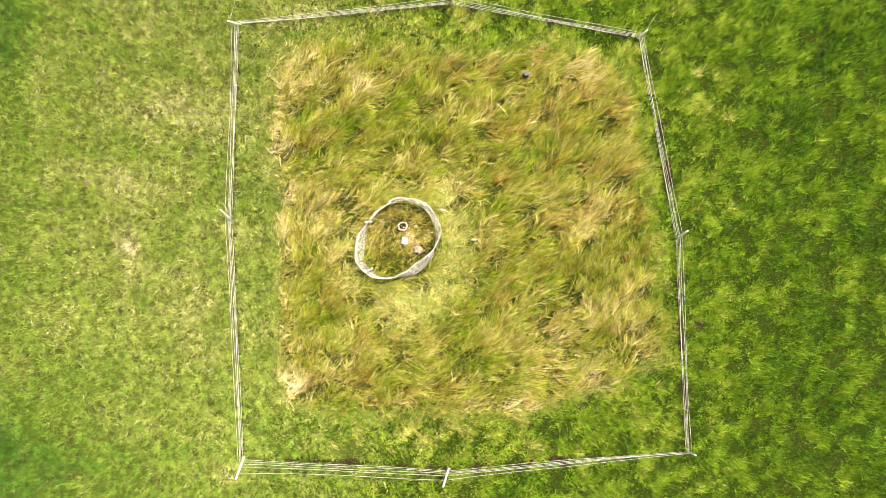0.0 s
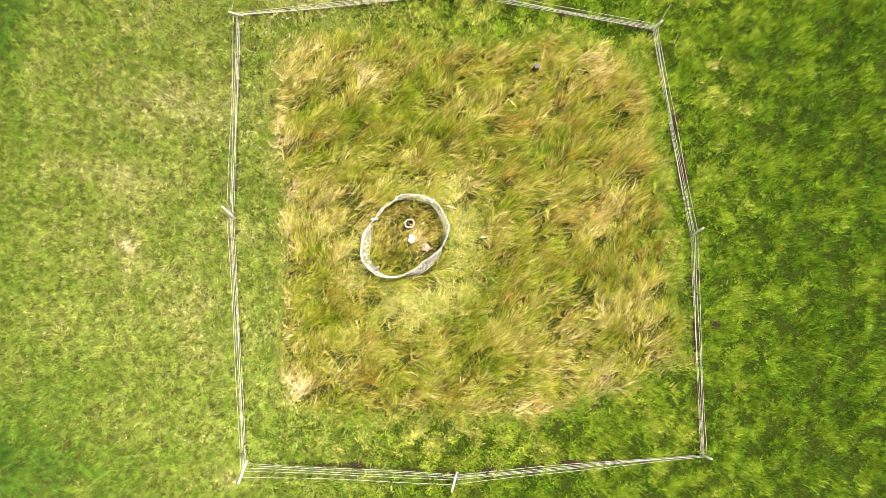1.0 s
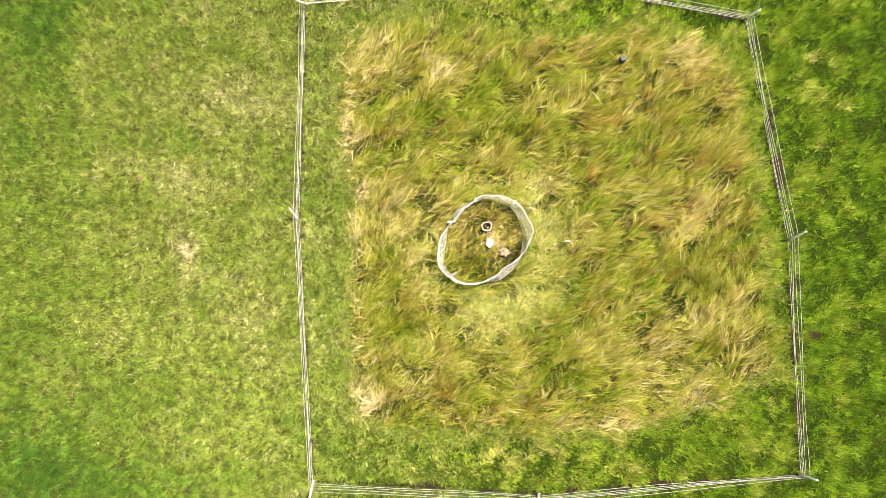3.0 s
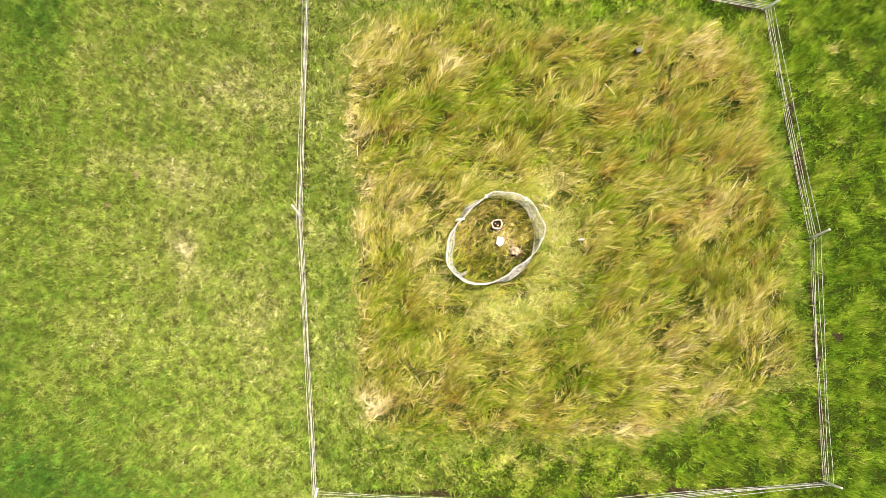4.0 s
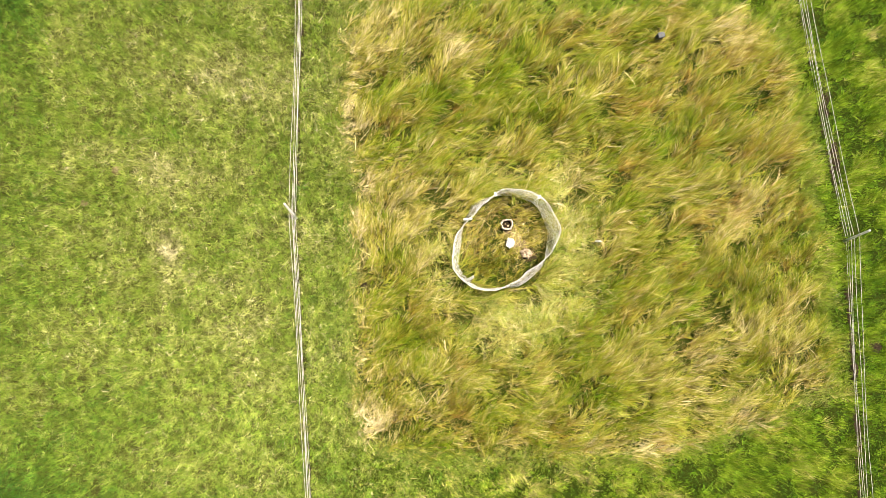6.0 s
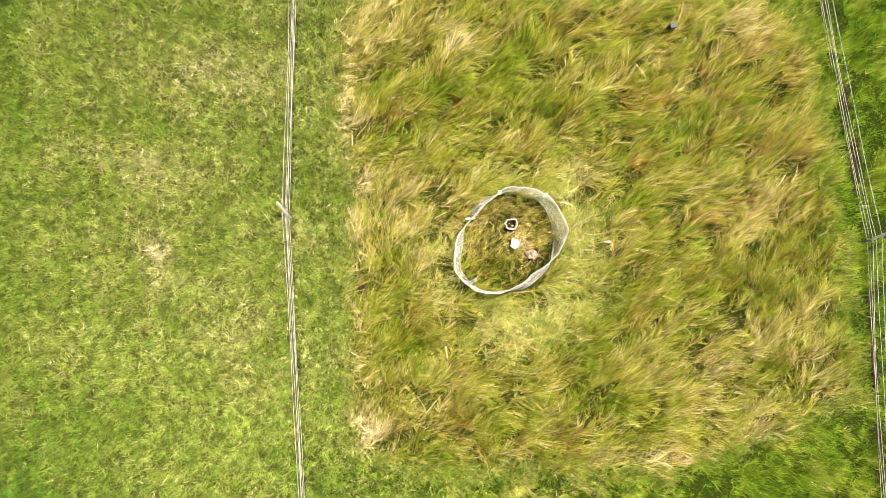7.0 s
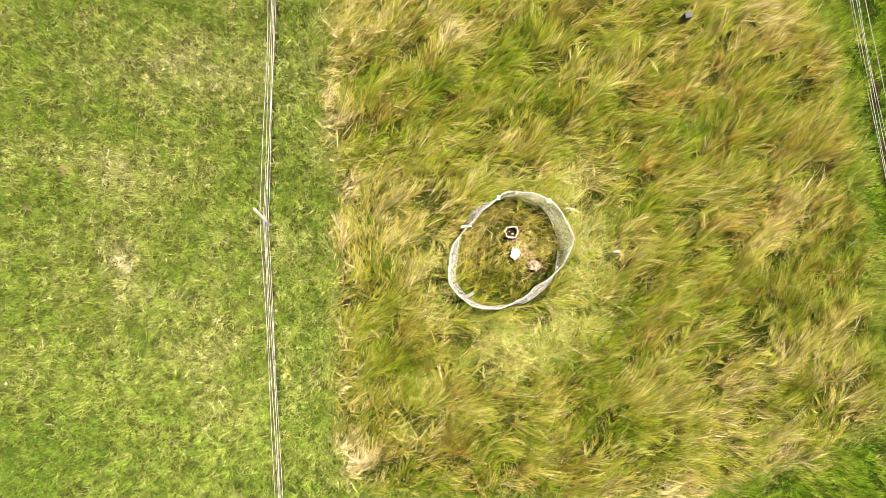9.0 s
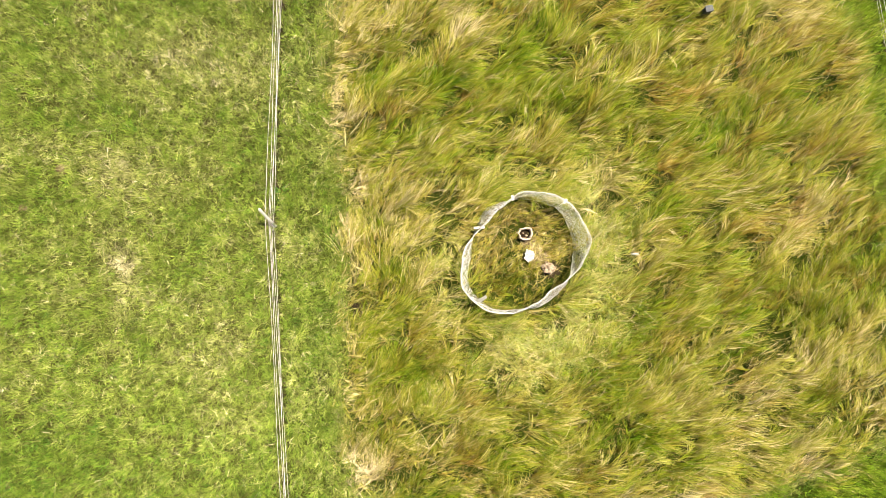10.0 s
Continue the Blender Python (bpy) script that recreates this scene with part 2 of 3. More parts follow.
def blades(name, x, y, length, width, azimuth, rise0, rise1, curl, dry, tone, segments, mat, dry_foot=0.0, lift=0.0, sheath=0.0, underside=None):
    """Grass blades as one mesh: each rises at rise0, bends to rise1 at its tip and curls sideways."""
    n = len(x)
    s = np.linspace(0, 1, segments + 1)
    pts = np.zeros((n, segments + 1, 3))
    pts[:, 0, 0], pts[:, 0, 1], pts[:, 0, 2] = x, y, ground_height(x, y) - 0.01 + lift
    az = azimuth[:, None] + curl[:, None] * s[None]
    rise = rise0[:, None] + (rise1 - rise0)[:, None] * s[None] ** 0.8
    step = length[:, None] / segments
    for k in range(segments):
        m = (rise[:, k] + rise[:, k + 1]) / 2
        b = (az[:, k] + az[:, k + 1]) / 2
        d = np.stack([np.cos(m) * np.cos(b), np.cos(m) * np.sin(b), np.sin(m)], -1)
        pts[:, k + 1] = pts[:, k] + d * step
    pts[:, 1:, 2] = np.maximum(pts[:, 1:, 2], pts[:, :1, 2] + 0.012)
    twist = rng.uniform(-0.9, 0.9, n)[:, None]
    side = np.stack([-np.sin(az) * np.cos(twist), np.cos(az) * np.cos(twist), np.sin(twist) * np.ones_like(az)], -1)
    w = width[:, None] * (1 - s[None] ** 2 * 0.75) / 2
    count = 2 * segments + 1
    verts = np.zeros((n, count, 3))
    verts[:, 0:2 * segments:2] = pts[:, :-1] - side[:, :-1] * w[:, :-1, None]
    verts[:, 1:2 * segments:2] = pts[:, :-1] + side[:, :-1] * w[:, :-1, None]
    verts[:, -1] = pts[:, -1]
    tri = []
    for k in range(segments - 1):
        tri += [2 * k, 2 * k + 1, 2 * k + 3, 2 * k, 2 * k + 3, 2 * k + 2]
    tri += [2 * segments - 2, 2 * segments - 1, 2 * segments]
    tri = (np.arange(n)[:, None] * count + np.array(tri)[None]).ravel()
    along = np.append(np.repeat(s[:-1], 2), 1.0)
    dries = np.clip(dry[:, None] + dry_foot * (0.5 - along[None]), 0, 1)
    tones = np.repeat(tone[:, None], count, 1)
    rust = np.broadcast_to(sheath, n)[:, None]
    browns = np.clip(rust * rng.uniform(0.3, 1.6, n)[:, None] * (1 - along[None] / (0.4 + 0.7 * rust)), 0, 0.9)
    me = bpy.data.meshes.new(name)
    me.vertices.add(n * count)
    me.vertices.foreach_set("co", verts.astype(np.float32).ravel())
    me.loops.add(len(tri))
    me.loops.foreach_set("vertex_index", tri.astype(np.int32))
    me.polygons.add(len(tri) // 3)
    me.polygons.foreach_set("loop_start", np.arange(0, len(tri), 3, dtype=np.int32))
    layers = [("dry", dries), ("tone", tones), ("sheath", browns)]
    if underside is not None:
        layers.append(("underside", np.repeat(underside[:, None], count, 1)))
    for key, values in layers:
        at = me.attributes.new(key, "FLOAT", "POINT")
        at.data.foreach_set("value", values.astype(np.float32).ravel())
    me.update(calc_edges=True)
    me.materials.append(mat)
    return new(name, me)


# ---- ground ----
def build_ground():
    """One sheet: fine under the paddock, coarser to the horizon."""
    near = np.arange(-26, 26.01, 0.26)
    far = np.array([30, 36, 45, 60, 90, 150, 300, 700, 1500, 3000.0])
    line = np.concatenate([-far[::-1], near, far])
    gx, gy = np.meshgrid(line, line)
    z = ground_height(gx, gy)
    d = np.hypot(gx + 1.23, gy - 0.69)
    z = z - 0.16 * np.clip(1 - d / 0.22, 0, 1)
    k = len(line)
    verts = np.stack([gx, gy, z], -1).reshape(-1, 3)
    idx = np.arange(k * k).reshape(k, k)
    faces = np.stack([idx[:-1, :-1], idx[:-1, 1:], idx[1:, 1:], idx[1:, :-1]], -1).reshape(-1, 4)
    me = bpy.data.meshes.new("ground")
    me.from_pydata(verts.tolist(), [], faces.tolist())
    me.polygons.foreach_set("use_smooth", [True] * len(me.polygons))
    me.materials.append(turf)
    return tagged(new("ground", me), "flat pasture soil with moss and dead thatch", "ground", kind="structure")


build_ground()

# ---- tall lodged grass ----
DRY_SPOTS = [(-4.3, 5.5, 1.2, 0.8, 0.32), (-2.8, 5.1, 0.9, 0.6, 0.20), (4.3, 5.6, 0.8, 0.8, 0.50), (-5.3, 3.4, 0.35, 1.1, 0.30), (-5.0, 1.5, 0.4, 0.9, 0.25), (-4.1, 1.3, 0.8, 0.6, 0.20),
             (4.4, 1.0, 1.2, 0.9, 0.35), (3.0, -3.0, 1.3, 0.6, 0.36), (2.5, -4.8, 1.5, 0.4, 0.45), (4.7, -4.2, 1.2, 0.4, 0.40), (6.2, -3.2, 0.5, 0.6, 0.20), (-4.6, -4.3, 0.9, 0.5, 0.38),
             (5.6, 3.4, 0.5, 1.2, 0.20), (-0.4, 2.3, 0.7, 0.4, 0.20), (1.8, 4.4, 1.2, 0.4, 0.12), (-3.2, -3.9, 0.6, 0.5, 0.12), (5.7, -1.9, 0.7, 1.2, 0.24), (4.4, -2.2, 0.9, 0.7, 0.24), (-3.4, 0.2, 0.9, 1.5, 0.26)]
GREEN_SPOTS = [(-2.8, 3.7, 0.8, 0.5, 0.32), (-4.1, 3.6, 0.6, 0.6, 0.22), (-1.6, 4.5, 0.7, 0.4, 0.32), (2.8, 2.6, 0.9, 0.4, 0.28), (4.6, 3.8, 0.8, 0.5, 0.15), (-4.4, -0.7, 0.6, 0.6, 0.16),
               (-4.0, -2.2, 0.6, 0.7, 0.24), (0.8, -3.6, 0.6, 0.4, 0.30), (5.7, -0.5, 0.7, 0.7, 0.25), (0.2, -2.0, 0.9, 0.5, 0.25), (2.4, 0.3, 0.8, 0.4, 0.12), (-0.5, 3.4, 1.0, 0.4, 0.18),
               (-4.4, 2.3, 0.5, 0.5, 0.20), (3.8, -1.0, 0.7, 0.5, 0.22), (1.1, -0.6, 0.7, 0.5, 0.18), (5.0, -2.9, 0.6, 0.5, 0.20), (1.7, 5.2, 0.9, 0.4, 0.18), (6.0, 1.6, 0.5, 0.7, 0.20)]
RUST_SPOTS = [(0.3, 5.4, 1.2, 0.5, 0.5), (-1.1, 2.8, 0.7, 0.5, 0.6), (3.6, 4.5, 1.0, 0.6, 0.45), (-1.8, -2.9, 0.9, 0.4, 0.5), (-2.6, -4.0, 1.0, 0.5, 0.5), (-4.7, 0.2, 0.6, 0.5, 0.5),
              (2.3, -0.9, 0.6, 0.5, 0.5), (4.2, 1.0, 1.0, 0.6, 0.35), (-3.6, -1.4, 0.5, 0.5, 0.4), (-4.4, 4.6, 0.8, 0.4, 0.3), (1.4, 1.9, 0.8, 0.5, 0.35), (2.0, 3.6, 0.9, 0.4, 0.35), (0.2, -4.3, 1.0, 0.4, 0.3)]
TRAMPLED = [(-1.3, -1.85, 0.95, 0.7, 1.0), (0.35, 0.1, 0.6, 1.1, 0.8), (-0.2, -1.3, 0.6, 0.5, 0.7), (-2.9, -0.2, 0.4, 0.8, 0.8), (0.1, 1.5, 0.4, 0.7, 0.7), (-1.6, 1.85, 1.0, 0.3, 0.4)]


def lodging(x, y):
    """The direction in which wind and rain have laid the stand, in radians, slowly turning with swirls."""
    way = radians(32) + radians(120) * (rough_noise(x, y, 2.4, 70, 3) - 0.5) + radians(75) * (value_noise(x, y, 0.7, 75) - 0.5)
    way += 0.30 * np.clip((x - 1) / 5, 0, 1)
    return way + patches(x, y, [(5.6, -1.5, 1.3, 2.6, 0.55), (-4.2, -2.2, 0.9, 1.6, 0.35), (4.2, 5.6, 1.0, 0.8, -0.9), (-4.6, 5.6, 1.2, 0.8, 0.25), (0.2, 1.3, 0.6, 0.8, 0.6)])


def streaks(x, y, long, wide, seed, turn=0.58):
    """Noise drawn out along the lodging, about 0 to 1."""
    u, v = x * math.cos(turn) + y * math.sin(turn), y * math.cos(turn) - x * math.sin(turn)
    return value_noise(u / long, v / wide, 1.0, seed)


def build_stand():
    """Small bundles of blades, laid over along the lodging, with brown hollows between the swells."""
    m = 62000
    bx, by = rng.uniform(-6.2, 7.4, m), rng.uniform(-5.9, 7.2, m)
    depth = inside_depth(bx, by, STAND) + 0.9 * (rough_noise(bx, by, 0.9, 60) - 0.5) + rng.normal(0, 0.10, m)
    far_ring = np.hypot(bx - RING[0], by - RING[1])
    within = far_ring < 1.15
    hollow = 0.45 * streaks(bx, by, 0.8, 0.34, 61) + 0.25 * rough_noise(bx, by, 0.5, 62, 2) + 0.30 * streaks(bx, by, 0.24, 0.09, 63)
    bare = patches(bx, by, [(-1.12, 0.25, 0.2, 0.25, 0.9), (-0.70, -0.05, 0.26, 0.24, 0.9), (-1.25, 0.70, 0.24, 0.24, 1.0)])
    ok = (depth > 0.0) & (rng.random(m) < 0.6 + depth * 1.2) & (np.abs(far_ring - 1.15) > 0.06) & (bare < 0.45) & (rng.random(m) < (hollow - 0.39) / 0.10)
    bx, by, depth, within, hollow = bx[ok], by[ok], depth[ok], within[ok], hollow[ok]
    m = len(bx)
    flat = np.clip(patches(bx, by, TRAMPLED), 0, 1) * ~within
    edge = np.clip(1 - depth / 0.7, 0, 1)
    west_edge = edge * np.clip((-4.2 - bx) / 0.6, 0, 1)
    b_az = lodging(bx, by) + rng.normal(0, 0.44, m) * (1 + 2.0 * flat) + rng.normal(0, 0.6, m) * west_edge
    streak = 0.6 * streaks(bx, by, 1.5, 0.32, 95) + 0.4 * streaks(bx, by, 0.6, 0.13, 96) - 0.5
    dryness = 0.385 - 0.03 * np.clip(bx / 4, 0, 1) + 0.35 * streak + 0.46 * (rough_noise(bx, by, 0.8, 80, 4) - 0.5) + 0.68 * patches(bx, by, DRY_SPOTS) - 0.85 * patches(bx, by, GREEN_SPOTS) + 0.26 * west_edge
    dryness = dryness * (1 - 0.8 * flat) + 0.44 * 0.8 * flat + rng.normal(0, 0.17, m)
    rust = np.clip(0.33 + 0.22 * np.clip((bx - 0.5) / 3, 0, 1) * np.clip((by + 3) / 4, 0, 1) + 1.9 * (rough_noise(bx, by, 0.6, 85, 3) - 0.5) + 0.55 * patches(bx, by, RUST_SPOTS) + 1.8 * np.clip(0.46 - hollow, 0, 1), 0.05, 1.2) * (1 - 0.7 * flat) * (1 - 0.75 * west_edge)
    swell = np.clip(0.5 + 0.8 * (rough_noise(bx, by, 0.8, 90, 3) - 0.5) + 1.2 * streak + 1.6 * (hollow - 0.5), 0.0, 1.1) * (1 - 0.5 * flat)
    # the ring's inside is shorter and browner, greener in the south; net shade is put into its tone
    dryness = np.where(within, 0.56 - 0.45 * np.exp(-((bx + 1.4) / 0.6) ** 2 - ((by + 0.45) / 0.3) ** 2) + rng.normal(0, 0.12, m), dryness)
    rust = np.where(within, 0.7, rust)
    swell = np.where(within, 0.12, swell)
    # strong bundle contrast and streaks also imitate thin shadows between strands
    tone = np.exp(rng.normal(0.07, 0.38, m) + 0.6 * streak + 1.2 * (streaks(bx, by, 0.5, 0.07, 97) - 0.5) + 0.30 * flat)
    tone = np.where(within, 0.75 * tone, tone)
    b_len = (0.30 + 0.40 * swell) * rng.uniform(0.7, 1.25, m) * np.clip(0.5 + depth, 0.5, 1) * np.where(within, 0.75, 1)
    b_curl = rng.normal(0, 0.30, m)
    b_rise = radians(66) + rng.normal(0, 0.26, m) - 0.5 * flat - 0.45 * west_edge
    b_tip = radians(-24) + rng.normal(0, 0.34, m) + 0.35 * swell
    per = 6
    k = np.repeat(np.arange(m), per)
    t = len(k)
    stalk = rng.random(t) < 0.12
    pale = 0.55 * flat[k] * (rng.random(m) ** 1.5)[k] * rng.uniform(0.3, 1.4, t) + 0.25 * (rng.random(t) < 0.05)
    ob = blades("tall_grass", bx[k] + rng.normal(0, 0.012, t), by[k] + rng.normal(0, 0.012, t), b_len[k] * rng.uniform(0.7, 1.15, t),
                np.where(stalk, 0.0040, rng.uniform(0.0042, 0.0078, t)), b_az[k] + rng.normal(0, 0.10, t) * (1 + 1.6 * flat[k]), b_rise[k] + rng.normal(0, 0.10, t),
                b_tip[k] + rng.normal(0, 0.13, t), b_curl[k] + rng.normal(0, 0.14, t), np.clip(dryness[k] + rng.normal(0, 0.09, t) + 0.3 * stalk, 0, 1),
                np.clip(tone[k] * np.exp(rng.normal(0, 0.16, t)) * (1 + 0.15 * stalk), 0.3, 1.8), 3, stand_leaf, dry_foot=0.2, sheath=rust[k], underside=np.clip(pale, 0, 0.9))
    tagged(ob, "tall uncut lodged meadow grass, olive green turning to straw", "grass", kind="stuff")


def build_thatch():
    """Brown dead leaves flat on the soil under the stand."""
    x, y = scatter(26000, -6.0, 7.2, -5.6, 6.9)
    ok = (inside_depth(x, y, STAND) > 0.0) & (np.hypot(x + 1.25, y - 0.70) > 0.26)
    x, y = x[ok], y[ok]
    n = len(x)
    k = np.repeat(np.arange(n), 3)
    t = len(k)
    ob = blades("thatch", x[k] + rng.normal(0, 0.03, t), y[k] + rng.normal(0, 0.03, t), rng.uniform(0.12, 0.3, t), rng.uniform(0.007, 0.014, t), rng.uniform(0, 6.2832, t), rng.uniform(0.0, 0.4, t),
                rng.uniform(-0.1, 0.1, t), np.zeros(t), rng.uniform(0.45, 0.9, t), np.exp(rng.normal(-0.25, 0.35, t)), 1, stand_leaf, sheath=1.3)
    tagged(ob, "matted brown dead leaves under the tall grass", "thatch", kind="stuff")


def build_bleached_stalks():
    """Single dead stems lying across the top of the stand."""
    x, y = scatter(6500, -5.8, 7.0, -5.2, 6.6)
    ok = (inside_depth(x, y, STAND) > 0.2) & (np.hypot(x - RING[0], y - RING[1]) > 1.5) & (rng.random(len(x)) < 0.25 + 1.2 * patches(x, y, DRY_SPOTS + TRAMPLED))
    x, y = x[ok], y[ok]
    n = len(x)
    ob = blades("bleached_stalks", x, y, rng.uniform(0.25, 0.55, n), rng.uniform(0.0045, 0.0075, n), lodging(x, y) + rng.normal(0, 0.6, n), rng.uniform(0.1, 0.7, n), rng.uniform(-0.6, 0.0, n),
                rng.normal(0, 0.5, n), rng.uniform(0.65, 0.95, n), rng.uniform(0.8, 1.15, n), 3, stand_leaf, lift=rng.uniform(0.12, 0.28, n))
    tagged(ob, "thin bleached stalks strewn across the lodged tall grass", "grass", kind="stuff")


# ---- short grass ----
PALE_SPOTS = [(-9.7, 0.0, 0.35, 0.8, 0.32), (-8.0, 4.3, 1.5, 0.7, 0.25), (-9.6, 1.9, 0.9, 0.7, 0.15), (-12.7, 5.5, 0.6, 1.5, 0.2), (-7.4, -2.2, 0.6, 1.2, 0.12),
              (-11.5, 2.2, 1.6, 0.7, 0.15), (-8.6, -5.4, 1.0, 1.0, 0.08), (-12.2, -1.5, 1.2, 2.4, 0.10), (-6.5, -6.9, 0.4, 0.35, 0.3), (-13.6, -6.8, 2.4, 1.8, -0.18), (-9.8, -6.6, 2.0, 1.4, -0.06),
              (-14.2, 6.8, 1.5, 1.5, -0.25), (-11.5, 1.6, 0.7, 0.8, -0.13), (-7.2, 1.9, 0.7, 1.0, -0.06), (-7.0, -1.2, 0.6, 2.0, -0.02), (-4.4, 7.4, 1.2, 0.5, 0.2)]


def scatter(count, x0, x1, y0, y1):
    return rng.uniform(x0, x1, count), rng.uniform(y0, y1, count)


SOIL_SPOTS = [(7.40, -2.95, 0.14, 0.24, 0.05, 1.0), (7.95, -2.35, 0.22, 0.16, 0.04, 2.0, 0.8), (-11.1, 2.05, 0.16, 0.12, 0.03, 3.0), (-11.9, 1.2, 0.12, 0.10, 0.03, 4.0),
              (7.05, 2.5, 0.15, 0.55, 0.02, 5.0, 0.17), (6.82, 4.0, 0.14, 0.60, 0.02, 6.0, 0.17), (-4.75, -0.9, 0.14, 0.30, 0.02, 7.0), (-5.45, 4.4, 0.10, 0.25, 0.02, 8.0),
              (7.48, -4.6, 0.10, 0.45, 0.02, 10.0), (3.6, -6.42, 0.5, 0.10, 0.02, 11.0), (-3.0, -6.5, 0.6, 0.09, 0.02, 12.0)]


def on_soil(x, y):
    hit = np.zeros(np.shape(x), bool)
    for cx, cy, rx, ry, *rest in SOIL_SPOTS:
        hit |= ((x - cx) / (rx * 0.85)) ** 2 + ((y - cy) / (ry * 0.85)) ** 2 < 1
    return hit & (rng.random(np.shape(x)) < 0.85)


def fence_gap(x, y):
    """Distance to the line of the fence's feet."""
    return np.abs(inside_depth(x, y, np.array([row[:2] for row in FENCE])))


def tufts(name, x, y, per, length, width, azimuth, spread, rise, dry, dry_var, tone_var, mat, shade=1.0, mottle=0.3):
    """Tufts of a few short straight blades from one root."""
    n = len(x)
    tone = shade * np.exp(rng.normal(0, tone_var, n) + 1.8 * (rough_noise(x, y, 0.14, 120, 2) - 0.5) + mottle * (rough_noise(x, y, 0.55, 130, 2) - 0.5))
    d = dry + rng.normal(0, dry_var, n)
    k = np.repeat(np.arange(n), per)
    t = len(k)
    up = np.clip(radians(rise) + rng.normal(0, 0.42, t), 0.05, 1.4)
    return blades(name, x[k] + rng.normal(0, 0.015, t), y[k] + rng.normal(0, 0.015, t), length[k] * rng.uniform(0.55, 1.35, t), rng.uniform(*width, t),
                  azimuth[k] + rng.normal(0, spread, t), up, up, np.zeros(t),
                  np.clip(d[k] + rng.normal(0, dry_var * 0.5, t), 0, 1), np.clip(tone[k] * np.exp(rng.normal(0, tone_var * 0.3, t)), 0.3, 2.0), 1, mat)


def fringe(name, mat, seed):
    """Half-long grass along the foot of the tall stand, bending over the short grass."""
    x, y = scatter(60000, -6.4, 7.8, -6.2, 7.6)
    d = inside_depth(x, y, STAND)
    ok = (d < 0.25) & (d > -0.70 + 0.8 * rough_noise(x, y, 0.7, seed)) & (fence_gap(x, y) > 0.1) & (rng.random(len(x)) < 0.75)
    x, y, d = x[ok], y[ok], d[ok]
    n = len(x)
    k = np.repeat(np.arange(n), 4)
    t = len(k)
    flow = lodging(x, y) + radians(120) * (rough_noise(x, y, 0.8, seed + 1) - 0.5)
    dry = 0.40 + 0.6 * (rough_noise(x, y, 0.7, seed + 2, 3) - 0.5) + 0.35 * patches(x, y, DRY_SPOTS) + rng.normal(0, 0.12, n)
    tone = np.exp(rng.normal(0, 0.3, n))
    up = rng.normal(0.85, 0.3, t)
    ob = blades(name, x[k] + rng.normal(0, 0.015, t), y[k] + rng.normal(0, 0.015, t), np.clip(0.24 + 0.22 * d, 0.12, 0.34)[k] * rng.uniform(0.6, 1.3, t), rng.uniform(0.006, 0.011, t),
                flow[k] + rng.normal(0, 0.5, t), up, up - 1.0, rng.normal(0, 0.3, t), np.clip(dry[k] + rng.normal(0, 0.06, t), 0, 1), np.clip(tone[k], 0.4, 1.9), 2, mat, sheath=0.3)
    tagged(ob, "half-long green grass along the edge of the tall stand", "grass", kind="stuff")


def tussocks(count, x0, x1, y0, y1, per, radius, keep):
    """Roots gathered in tussocks: places, the lean away from the tussock's middle, and each root's tussock."""
    tx, ty = scatter(count, x0, x1, y0, y1)
    ok = keep(tx, ty)
    tx, ty = tx[ok], ty[ok]
    k = np.repeat(np.arange(len(tx)), per)
    size = radius * rng.uniform(0.6, 1.5, len(tx))
    r = size[k] * np.sqrt(rng.random(len(k)))
    a = rng.uniform(0, 6.2832, len(k))
    return tx[k] + r * np.cos(a), ty[k] + r * np.sin(a), a, k, len(tx)


def west_share(x, y):
    """0 in the grazed west, 1 in the lush east, mixed in between."""
    return np.clip((x + 5.6 + 2.0 * (rough_noise(x, y, 1.6, 20) - 0.5)) / 4.5, 0, 1)


